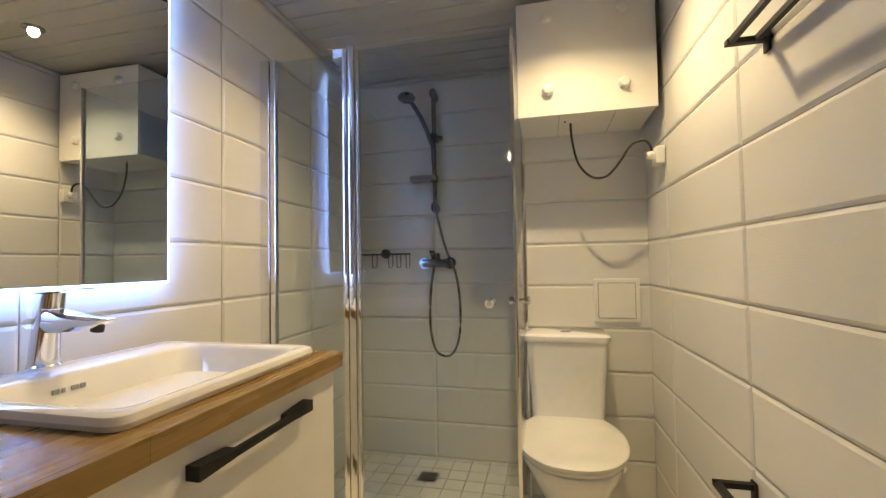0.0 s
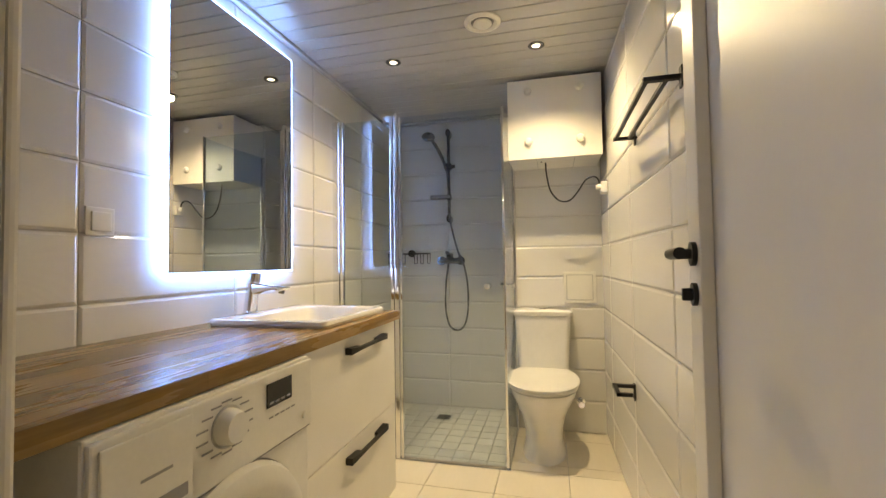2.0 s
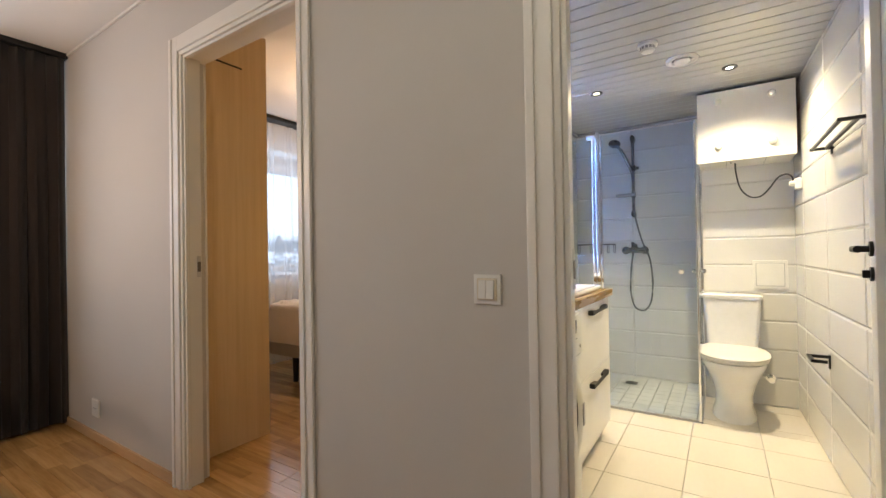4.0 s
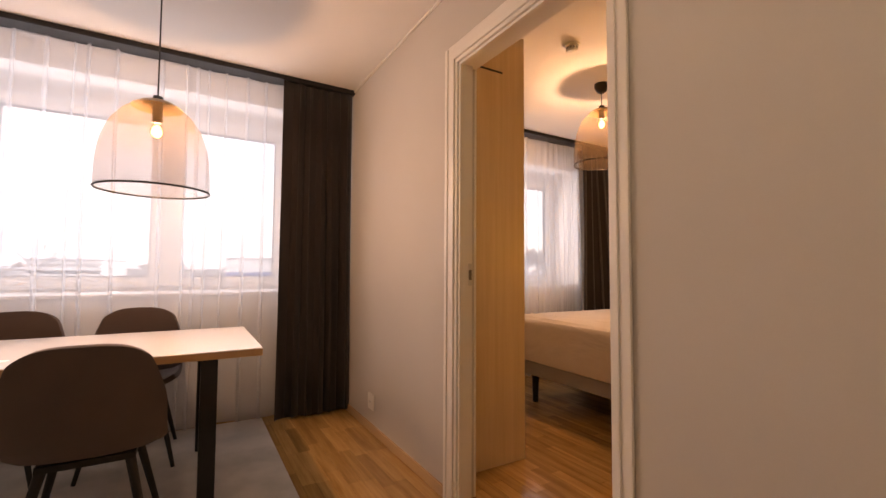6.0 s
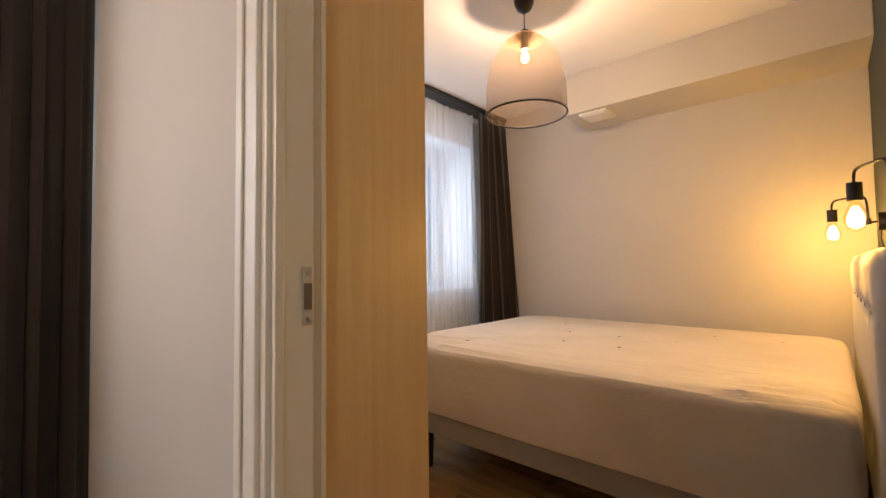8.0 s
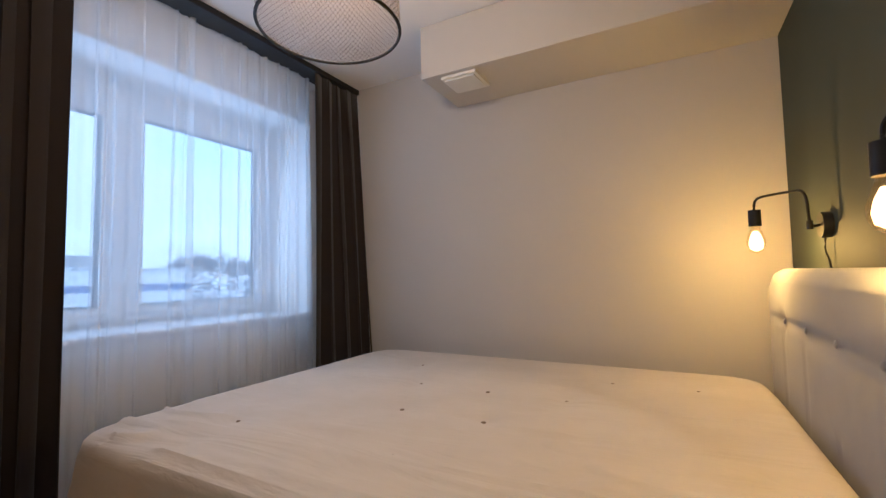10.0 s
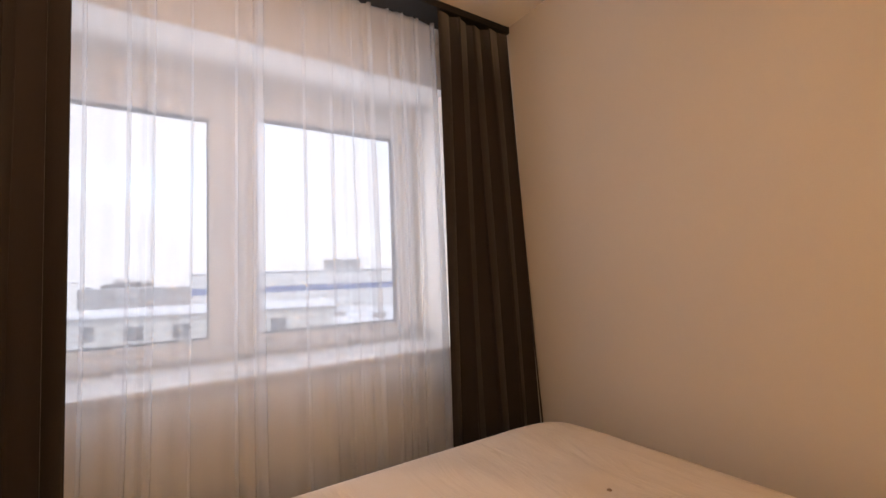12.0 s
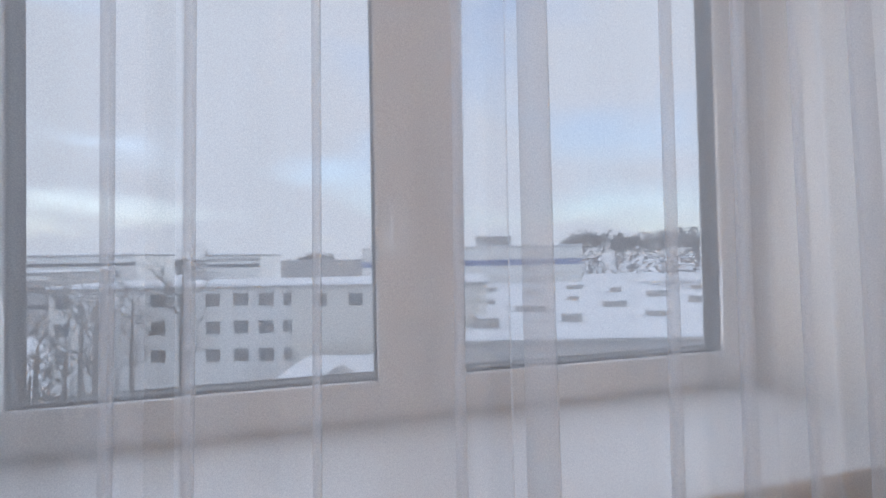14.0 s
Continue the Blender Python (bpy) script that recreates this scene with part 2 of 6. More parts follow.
M_STRIPS = wood("oak_parquet_strips", (0.27, 0.150, 0.048), (0.47, 0.285, 0.105), 0.2, "x", 9, vary=0.22, island=True)
M_WARD = wood("oak_veneer_panel", (0.60, 0.445, 0.255), (0.70, 0.545, 0.34), 0.42, "z", 10)
M_OAKTRIM = wood("oak_skirting_wood", (0.45, 0.29, 0.15), (0.55, 0.37, 0.20), 0.4, "x", 9)
M_CURT = pm("dark_brown_curtain_cloth", (0.017, 0.012, 0.010), 0.95, scale=6, fine=400, bump=0.3, stretch=(1, 1, 0.25), sheen=0.15)
M_SHEER = weave("white_sheer_voile", (0.84, 0.88, 0.93), 0.62, 900.0, 0.70)
M_MESH = weave("bronze_wire_mesh", (0.10, 0.066, 0.034), 0.79, 500, 0.3)
M_WIRE = pm("dark_bronze_wire", (0.035, 0.027, 0.018), 0.75, 0.3, scale=20, fine=100)
M_BRASS = pm("bronze_metal", (0.42, 0.26, 0.09), 0.3, 1.0, scale=20, fine=100)
M_BEDCOV = pm("ecru_mattress_cloth", (0.62, 0.57, 0.50), 0.95, scale=5, fine=420, bump=0.35, col2=(0.56, 0.51, 0.44), sheen=0.2)


def creased(m, scale, depth):
    """Adds broad soft creases to a cloth's relief."""
    nt = m.node_tree
    b = nt.nodes["Principled BSDF"]
    geo, n, bp = nt.nodes.new("ShaderNodeNewGeometry"), nt.nodes.new("ShaderNodeTexNoise"), nt.nodes.new("ShaderNodeBump")
    mp = nt.nodes.new("ShaderNodeMapping")
    mp.inputs["Rotation"].default_value, mp.inputs["Scale"].default_value = (0, 0, 0.35), (0.45, 1.6, 0.8)
    n.inputs["Scale"].default_value, n.inputs["Detail"].default_value, n.inputs["Distortion"].default_value = scale, 4, 1.8
    bp.inputs["Strength"].default_value, bp.inputs["Distance"].default_value = 0.5, depth
    nt.links.new(geo.outputs["Position"], mp.inputs["Vector"])
    nt.links.new(mp.outputs["Vector"], n.inputs["Vector"])
    nt.links.new(n.outputs["Fac"], bp.inputs["Height"])
    old = b.inputs["Normal"].links[0].from_socket
    nt.links.new(old, bp.inputs["Normal"])
    nt.links.new(bp.outputs["Normal"], b.inputs["Normal"])


def staved(m, length, width, amount):
    """Glued staves of unlike tone, running along y, over a wood's own grain."""
    nt = m.node_tree
    b = nt.nodes["Principled BSDF"]
    geo, mp, br = nt.nodes.new("ShaderNodeNewGeometry"), nt.nodes.new("ShaderNodeMapping"), nt.nodes.new("ShaderNodeTexBrick")
    mp.inputs["Rotation"].default_value = (0, 0, math.pi / 2)
    br.inputs["Scale"].default_value, br.inputs["Mortar Size"].default_value = 1.0, 0.0006
    br.inputs["Brick Width"].default_value, br.inputs["Row Height"].default_value = length, width
    br.offset = 0.37
    br.inputs["Color1"].default_value = (1 - amount,) * 3 + (1,)
    br.inputs["Color2"].default_value = (1 + amount,) * 3 + (1,)
    br.inputs["Mortar"].default_value = (0.62, 0.6, 0.58, 1)
    mul = nt.nodes.new("ShaderNodeMixRGB")
    mul.blend_type = "MULTIPLY"
    mul.inputs["Fac"].default_value = 1.0
    old = b.inputs["Base Color"].links[0].from_socket
    nt.links.new(geo.outputs["Position"], mp.inputs["Vector"])
    nt.links.new(mp.outputs["Vector"], br.inputs["Vector"])
    nt.links.new(old, mul.inputs["Color1"])
    nt.links.new(br.outputs["Color"], mul.inputs["Color2"])
    nt.links.new(mul.outputs["Color"], b.inputs["Base Color"])


staved(M_OAK_TOP, 0.55, 0.045, 0.16)
creased(M_BEDCOV, 3.2, 0.035)
M_BEDBASE = pm("grey_bed_base_cloth", (0.30, 0.28, 0.26), 0.95, scale=8, fine=450, bump=0.3, sheen=0.2)
M_HEAD = pm("grey_headboard_cloth", (0.27, 0.27, 0.28), 0.95, scale=8, fine=450, bump=0.35, sheen=0.3)
M_BUTTON = pm("brown_tuft_thread", (0.20, 0.15, 0.10), 0.9)
M_CHAIR = pm("taupe_chair_cloth", (0.075, 0.053, 0.046), 0.95, scale=9, fine=420, bump=0.3, sheen=0.15)
M_TABLE = pm("white_table_laminate", (0.74, 0.72, 0.70), 0.25, scale=2, fine=60, bump=0.02)
M_EDGE = wood("oak_table_edge", (0.40, 0.23, 0.10), (0.48, 0.29, 0.14), 0.45, "y", 9)
M_RUG = pm("grey_patterned_rug_pile", (0.55, 0.54, 0.515), 1.0, scale=4.5, fine=300, bump=0.6, col2=(0.32, 0.315, 0.305), sheen=0.2)
M_RAD = pm("white_radiator_enamel", (0.80, 0.80, 0.79), 0.3)
M_FRAME = pm("white_window_plastic", (0.82, 0.83, 0.84), 0.3, scale=3, fine=90, bump=0.02)
M_GASKET = pm("dark_gasket_and_rebate_gap", (0.03, 0.03, 0.03), 0.6)
M_SNOW = pm("lying_snow", (0.86, 0.88, 0.92), 0.9, scale=0.15, fine=3, bump=0.5, col2=(0.74, 0.77, 0.82))
M_FACADE = pm("pale_rendered_facade", (0.60, 0.585, 0.55), 0.9, scale=0.4, fine=8, bump=0.1)
M_FACADE2 = pm("white_rendered_facade", (0.72, 0.72, 0.71), 0.9, scale=0.3, fine=8, bump=0.1)
M_FACADE3 = pm("grey_concrete_facade", (0.36, 0.35, 0.345), 0.9, scale=0.3, fine=6, bump=0.1)
M_BLUEBAND = pm("blue_metal_cladding", (0.10, 0.16, 0.36), 0.5, scale=0.3, fine=6)
M_WINDARK = pm("dark_window_pane", (0.07, 0.085, 0.10), 0.12)
M_BARK = pm("bare_winter_bark", (0.11, 0.10, 0.09), 0.95, scale=3, fine=30)
# Bare twigs paler than the near bark: distance haze put into the colour.
M_WOODS = pm("haze_lightened_woods", (0.20, 0.19, 0.19), 1.0, scale=0.3, fine=2, bump=0.6)


# ---- builders ----
def box(bm, x0, x1, y0, y1, z0, z1, bev=0.0, seg=2):
    g = bmesh.ops.create_cube(bm, size=1, matrix=Matrix.Translation(((x0 + x1) / 2, (y0 + y1) / 2, (z0 + z1) / 2)) @ Matrix.Diagonal((abs(x1 - x0), abs(y1 - y0), abs(z1 - z0), 1)))
    if bev:
        es = list({e for v in g["verts"] for e in v.link_edges})
        bmesh.ops.bevel(bm, geom=es, offset=bev, segments=seg, profile=0.6, affect="EDGES")
    return bm


def bx(*a, **k):
    return box(bmesh.new(), *a, **k)


def rod(bm, a, b, r, r2=None, seg=16):
    """A round rod from a to b."""
    a, b = Vector(a), Vector(b)
    d = b - a
    m = Matrix.Translation((a + b) / 2) @ d.to_track_quat("Z", "Y").to_matrix().to_4x4()
    bmesh.ops.create_cone(bm, cap_ends=True, segments=seg, radius1=r, radius2=r if r2 is None else r2, depth=d.length, matrix=m)
    return bm


def rd(*a, **k):
    return rod(bmesh.new(), *a, **k)


def tube(points, r, seg=8, smooth=3):
    """A bent tube along points, rounded by Catmull-Rom."""
    P = [Vector(p) for p in points]
    Q = []
    for i in range(len(P) - 1):
        p0, p1, p2, p3 = P[max(i - 1, 0)], P[i], P[i + 1], P[min(i + 2, len(P) - 1)]
        for k in range(smooth):
            t = k / smooth
            Q.append(0.5 * ((2 * p1) + (p2 - p0) * t + (2 * p0 - 5 * p1 + 4 * p2 - p3) * t * t + (3 * p1 - p0 - 3 * p2 + p3) * t ** 3))
    Q.append(P[-1])
    bm, rings = bmesh.new(), []
    up = Vector((0, 0, 1))
    for i, q in enumerate(Q):
        d = (Q[min(i + 1, len(Q) - 1)] - Q[max(i - 1, 0)]).normalized()
        n = d.cross(up)
        n = n.normalized() if n.length > 0.05 else d.cross(Vector((1, 0, 0))).normalized()
        b = d.cross(n)
        rings.append([bm.verts.new(q + r * (math.cos(2 * math.pi * k / seg) * n + math.sin(2 * math.pi * k / seg) * b)) for k in range(seg)])
    for a, b in zip(rings, rings[1:]):
        for k in range(seg):
            bm.faces.new((a[k], a[(k + 1) % seg], b[(k + 1) % seg], b[k]))
    bm.faces.new(rings[0]), bm.faces.new(rings[-1])
    bmesh.ops.recalc_face_normals(bm, faces=bm.faces)
    return bm


def lathe(profile, seg=32, at=(0, 0, 0), closed=False):
    """A turned body from (radius, height) pairs."""
    bm, rings = bmesh.new(), []
    for r, z in profile:
        rings.append([bm.verts.new((at[0] + r * math.cos(2 * math.pi * k / seg), at[1] + r * math.sin(2 * math.pi * k / seg), at[2] + z)) for k in range(seg)])
    for a, b in zip(rings, rings[1:]):
        for k in range(seg):
            bm.faces.new((a[k], a[(k + 1) % seg], b[(k + 1) % seg], b[k]))
    if closed:
        bm.faces.new(rings[0]), bm.faces.new(rings[-1])
    bmesh.ops.recalc_face_normals(bm, faces=bm.faces)
    return bm


def loft(rings, caps=True):
    """A skin over rings of equally many points."""
    bm = bmesh.new()
    vs = [[bm.verts.new(p) for p in r] for r in rings]
    n = len(vs[0])
    for a, b in zip(vs, vs[1:]):
        for k in range(n):
            bm.faces.new((a[k], a[(k + 1) % n], b[(k + 1) % n], b[k]))
    if caps:
        bm.faces.new(vs[0]), bm.faces.new(vs[-1])
    bmesh.ops.recalc_face_normals(bm, faces=bm.faces)
    return bm


def slab(x0, x1, axis, lo, hi, z0, z1, holes=()):
    """A wall standing along one axis ('x' or 'y') from lo to hi, between the faces x0 and x1, with square holes (a0, a1, z0, z1) cut through."""
    us = sorted({lo, hi, *(v for h in holes for v in h[:2])})
    zs = sorted({z0, z1, *(v for h in holes for v in h[2:])})
    solid = {}
    for i in range(len(us) - 1):
        for j in range(len(zs) - 1):
            cu, cz = (us[i] + us[i + 1]) / 2, (zs[j] + zs[j + 1]) / 2
            solid[i, j] = not any(h[0] < cu < h[1] and h[2] < cz < h[3] for h in holes)
    bm, vs = bmesh.new(), {}

    def V(s, i, j):
        if (s, i, j) not in vs:
            t = (x0, x1)[s]
            vs[s, i, j] = bm.verts.new((us[i], t, zs[j]) if axis == "x" else (t, us[i], zs[j]))
        return vs[s, i, j]

    for (i, j), on in solid.items():
        if not on:
            continue
        for s in (0, 1):
            bm.faces.new([V(s, i, j), V(s, i + 1, j), V(s, i + 1, j + 1), V(s, i, j + 1)])
        for di, dj, e in ((-1, 0, ((i, j), (i, j + 1))), (1, 0, ((i + 1, j), (i + 1, j + 1))), (0, -1, ((i, j), (i + 1, j))), (0, 1, ((i, j + 1), (i + 1, j + 1)))):
            if not solid.get((i + di, j + dj), False):
                (a, b), (c, d) = e
                bm.faces.new([V(0, a, b), V(0, c, d), V(1, c, d), V(1, a, b)])
    bmesh.ops.recalc_face_normals(bm, faces=bm.faces)
    return bm


def part(name, bm, material, parent=None, label="", smooth=False, at=None):
    """Links a bmesh as ONE mesh object under a thing or under a part."""
    me = bpy.data.meshes.new(name)
    bm.to_mesh(me)
    bm.free()
    me.materials.append(material)
    if smooth:
        me.shade_smooth()
        me.set_sharp_from_angle(angle=radians(38))
    ob = new(name, me)
    ob.parent = parent
    if at is not None:
        ob.location = at
    if label:
        ob["label"] = label
    return ob


def thing(name, at, label, category, group=""):
    """An Empty at a thing's base."""
    ob = new(name)
    ob.empty_display_size = 0.1
    ob.location = at
    return tagged(ob, label, category, group)


def structure(name, bm, material, label="", category="", smooth=False):
    return tagged(part(name, bm, material, None, "", smooth), label, category, "", "structure")


# ---- large structure ----
WY0, WY1 = 0.18, 0.30          # the wall between the dining room and the other rooms
FAR, GX = 3.22, -0.25          # bedroom far wall, green wall
FX = -2.98                      # inner face of the outer wall
GLX = -3.40                     # window plane
CEIL, BCEIL = 2.515, 2.225
BL, BR = -0.13, 1.462           # bathroom side walls
TB, SB = 2.95, 3.26             # wall behind the toilet, wall behind the shower
LRY = -3.4                      # dining room end wall
HX = 2.2                        # hall end wall
BD = (-1.19, -0.262, -0.001, 2.135)   # bedroom doorway
TD = (0.665, 1.435, -0.001, 2.135)   # bathroom doorway
W1 = (1.10, 3.04, 0.90, 2.261)  # bedroom window hole
# The dining window is lengthened to -3.30, out of view, for more daylight.
W2 = (-3.30, -0.16, 0.90, 2.36)  # dining window hole

structure("floor", bx(-3.0, HX, LRY, FAR + 0.1, -0.2, -0.012), M_GROUT, "dark gaps under oiled oak strip parquet", "floor")
structure("wall_dining", slab(WY0, WY1, "x", FX, HX, 0, CEIL, (BD, TD)), M_WALL, "matt greige painted wall with two doorways", "wall")
structure("wall_outer", slab(FX - 0.5, FX, "y", LRY, FAR + 0.1, -0.2, 2.8, (W1, W2)), M_CEIL, "white painted outer wall with deep window reveals", "wall")
structure("wall_far", bx(FX, GX + 0.1, FAR, FAR + 0.1, 0, CEIL), M_WALL, "matt greige painted bedroom wall", "wall")
structure("wall_green", bx(GX, BL - 0.016, WY1, FAR, 0, CEIL), M_GREEN, "dark green painted wall behind the bed", "wall")
structure("wall_dining_end", bx(FX, HX, LRY - 0.1, LRY, 0, CEIL), M_WALL, "matt greige painted wall", "wall")
structure("wall_hall_end", bx(HX, HX + 0.1, LRY, WY1, 0, CEIL), M_WALL, "matt greige painted wall", "wall")
structure("ceiling_dining", bx(FX, HX, LRY, WY0, CEIL, CEIL + 0.15), M_CEIL, "white painted ceiling", "ceiling")
structure("ceiling_bedroom", bx(FX, GX, WY1, FAR, CEIL, CEIL + 0.15), M_CEIL, "white painted ceiling", "ceiling")
structure("wall_bath_left", bx(BL - 0.015, BL, WY1, SB, 0, BCEIL + 0.02), M_GROUT, "pale grout behind white wall tiles", "wall")
SKEW = 0.027                    # the right wall is out of square
rw = bmesh.new()
box(rw, 0, 0.1, -2.75, 0.0, 0, BCEIL + 0.02)
wall_right = structure("wall_bath_right", rw, M_GROUT, "pale grout behind white wall tiles", "wall")
wall_right.matrix_basis = pose(BR, TB, 0, 0, 0, math.degrees(math.atan(SKEW)))
structure("wall_shower_back", bx(BL, 0.90, SB, SB + 0.1, 0, BCEIL + 0.02), M_GROUT, "pale grout behind white wall tiles", "wall")
structure("wall_toilet_back", bx(0.90, BR, TB, SB + 0.1, 0, BCEIL + 0.02), M_GROUT, "pale grout on a boxed-in pipe wall", "wall")

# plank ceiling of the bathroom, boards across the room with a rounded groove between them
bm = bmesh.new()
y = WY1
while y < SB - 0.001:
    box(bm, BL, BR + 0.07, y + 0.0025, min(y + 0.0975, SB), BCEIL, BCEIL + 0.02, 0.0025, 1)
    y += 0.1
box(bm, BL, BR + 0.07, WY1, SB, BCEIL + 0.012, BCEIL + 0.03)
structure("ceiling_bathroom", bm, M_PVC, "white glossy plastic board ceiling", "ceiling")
for nm, b4 in (("trim_bath_left", (BL, BL + 0.03, WY1, SB)), ("trim_bath_back", (BL + 0.03, 0.9, SB - 0.03, SB))):
    structure(nm, bx(*b4, BCEIL - 0.022, BCEIL - 0.002, bev=0.006), M_PVC, "white plastic ceiling edge strip", "trim")


def doorway(name, hole, strike_x, right_width):
    """Lining, casings and stop of a doorway."""
    x0, x1, _, z1 = hole
    t = thing(name, ((x0 + x1) / 2, WY0, 0), "white painted wooden door frame with moulded casing", "door frame")
    t["kind"] = "structure"
    cx, j = (x0 + x1) / 2, 0.03
    a, b = x0 - cx, x1 - cx
    for s, u in ((-1, a), (1, b)):
        lo, hi = sorted((u, u - s * j))
        part("jamb", bx(lo, hi, -0.004, WY1 - WY0 - 0.032, 0, z1 - j, bev=0.003), M_TRIM, t)
        if s < 0:
            part("door_stop", bx(u + j, u + j + 0.014, 0.006, 0.024, 0, z1 - j - 0.014, bev=0.003), M_TRIM, t)
        else:
            # Dark strip in place of the shade in the rebate gap.
            part("door_seal", bx(u - j + 0.001, u - 0.004, WY1 - WY0 - 0.0315, WY1 - WY0 - 0.024, 0, z1 - j, bev=0.002), M_GASKET, t, "dark strip for the shade in the rebate gap")
        cw = right_width if s > 0 else 0.062
        for yy in (-0.014, WY1 - WY0 + 0.002):
            lo, hi = sorted((u - s * (0.0 if yy > 0 else 0.012 if s < 0 else 0.031), u + s * cw))
            cb = bx(lo, hi, yy, yy + 0.012, 0, z1 + 0.062, bev=0.004)
            part("casing", cb, M_TRIM, t)
            if yy < 0:
                lo, hi = (u - 0.058, u - 0.034) if s < 0 else (u - 0.010, u + 0.002)
                part("casing_bead", bx(lo, hi, yy - 0.006, yy - 0.0005, 0, z1 + 0.055, bev=0.0025), M_TRIM, t)
    part("jamb_head", bx(a + 0.002, b - 0.002, -0.004, WY1 - WY0 + 0.004, z1 - j, z1, bev=0.003), M_TRIM, t)
    part("door_stop", bx(a + j, b - j, 0.006, 0.024, z1 - j - 0.014, z1 - j, bev=0.003), M_TRIM, t)
    for yy in (-0.013, WY1 - WY0 + 0.003):
        part("casing_head", bx(a - 0.061, b + right_width - 0.001, yy, yy + 0.012, z1 - 0.012, z1 + 0.0615, bev=0.004), M_TRIM, t)
    sx = a + j if strike_x < 0 else b - j
    s = 1 if strike_x < 0 else -1
    st = part("strike_plate", bx(min(sx, sx + s * 0.003), max(sx, sx + s * 0.003), 0.063, 0.084, 1.020, 1.126, bev=0.001), M_STEELS, t, "steel strike plate")
    # No recess is cut: a raised patch carries the hole's shade as colour.
    part("strike_hole", bx(min(sx + s * 0.003, sx + s * 0.004), max(sx + s * 0.003, sx + s * 0.004), 0.0655, 0.0815, 1.048, 1.096), M_BRONZEHOLE, st)
    for dz in (1.030, 1.114):
        part("screw", rd((sx + s * 0.003, 0.0735, dz), (sx + s * 0.0045, 0.0735, dz), 0.004, seg=10), M_STEEL, st)
    return t


doorway("door_frame_bedroom", BD, -1, 0.038)
doorway("door_frame_bathroom", TD, -1, 0.039)
structure("baseboard", bx(FX, BD[0] - 0.066, WY0 - 0.014, WY0, 0, 0.055, bev=0.004), M_OAKTRIM, "narrow oak skirting board", "skirting")
structure("baseboard_mid", bx(BD[1] + 0.066, TD[0] - 0.066, WY0 - 0.014, WY0, 0, 0.055, bev=0.004), M_OAKTRIM, "narrow oak skirting board", "skirting")
structure("baseboard_hall", bx(TD[1] + 0.066, HX, WY0 - 0.014, WY0, 0, 0.055, bev=0.004), M_OAKTRIM, "narrow oak skirting board", "skirting")
structure("baseboard_far", bx(FX, GX, FAR - 0.014, FAR, 0, 0.055, bev=0.004), M_OAKTRIM, "narrow oak skirting board", "skirting")
structure("trim_dining", bx(FX, HX, WY0 - 0.012, WY0, CEIL - 0.02, CEIL - 0.002, bev=0.004), M_TRIM, "white painted ceiling bead", "trim")
# dropped beam along the bedroom's far wall
structure("beam_bedroom", bx(-1.88, GX, 2.765, FAR, 2.225, CEIL, bev=0.006), M_WALL, "greige painted boxed beam under the ceiling", "beam")

# ---- windows ----
def window(name, hole, mull, label, deep_head=()):
    """A two-light plastic window set deep in the outer wall, with sill board."""
    y0, y1, z0, z1 = hole
    t = thing(name, (GLX, (y0 + y1) / 2, z0), label, "window")
    t["kind"] = "structure"
    c = (y0 + y1) / 2
    a, b, h = y0 - c, y1 - c, z1 - z0
    fx0, fx1 = -0.06, 0.01
    fr = bmesh.new()
    box(fr, fx0, fx1, a, a + 0.05, 0.02, h)
    box(fr, fx0, fx1, b - 0.05, b, 0.02, h)
    box(fr, fx0, fx1, a + 0.05, b - 0.05, 0.02, 0.06)
    box(fr, fx0, fx1, a + 0.05, b - 0.05, h - 0.06, h)
    ms = [v - c for v in mull]
    m = ms[-1]
    for v in ms:
        box(fr, fx0, fx1, v - 0.04, v + 0.04, 0.06, h - 0.06)
    for i in deep_head:
        box(fr, fx0, fx1, ([a + 0.05] + [v + 0.04 for v in ms])[i], ([v - 0.04 for v in ms] + [b - 0.05])[i], h - 0.115, h - 0.0605)
    part("window_frame", fr, M_FRAME, t)
    lights = [a + 0.025, *ms, b - 0.025]
    for i, (lo, hi) in enumerate((p + 0.02, q - 0.02) for p, q in zip(lights, lights[1:])):
        sash = bmesh.new()
        zl, zh, w = 0.043, h - 0.075 - (0.044 if i in deep_head else 0.0), 0.084
        box(sash, fx0 + 0.01, fx1 + 0.018, lo, lo + w, zl, zh, 0.006)
        box(sash, fx0 + 0.01, fx1 + 0.018, hi - w, hi, zl, zh, 0.006)
        box(sash, fx0 + 0.01, fx1 + 0.017, lo + w, hi - w, zl, zl + w, 0.006)
        box(sash, fx0 + 0.01, fx1 + 0.017, lo + w, hi - w, zh - w, zh, 0.006)
        so = part("sash", sash, M_FRAME, t)
        gk = bmesh.new()
        for q in ((lo + w, lo + w + 0.006, zl + w, zh - w), (hi - w - 0.006, hi - w, zl + w, zh - w), (lo + w, hi - w, zl + w, zl + w + 0.008), (lo + w, hi - w, zh - w - 0.006, zh - w)):
            box(gk, -0.036, 0.012, q[0], q[1], q[2], q[3])
        part("gasket", gk, M_GASKET, so)
        p = part("pane", bx(-0.032, -0.028, lo + w - 0.005, hi - w + 0.005, zl + w - 0.005, zh - w + 0.005), M_PANE, so)
        p.visible_shadow = False
    hd = part("window_handle", bx(0.028, 0.04, m - 0.075, m - 0.045, 0.50, 0.57, bev=0.004), M_FRAME, t)
    part("grip", bx(0.04, 0.058, m - 0.07, m - 0.05, 0.42, 0.545, bev=0.006), M_FRAME, hd)
    part("window_sill", bx(0.012, FX - GLX + 0.035, a, b, 0.0, 0.025, bev=0.008), M_FRAME, t, "smooth white window board")
    return t


window("window_1", W1, (2.048,), "white plastic two-light window with deep sill in the bedroom", (0,))
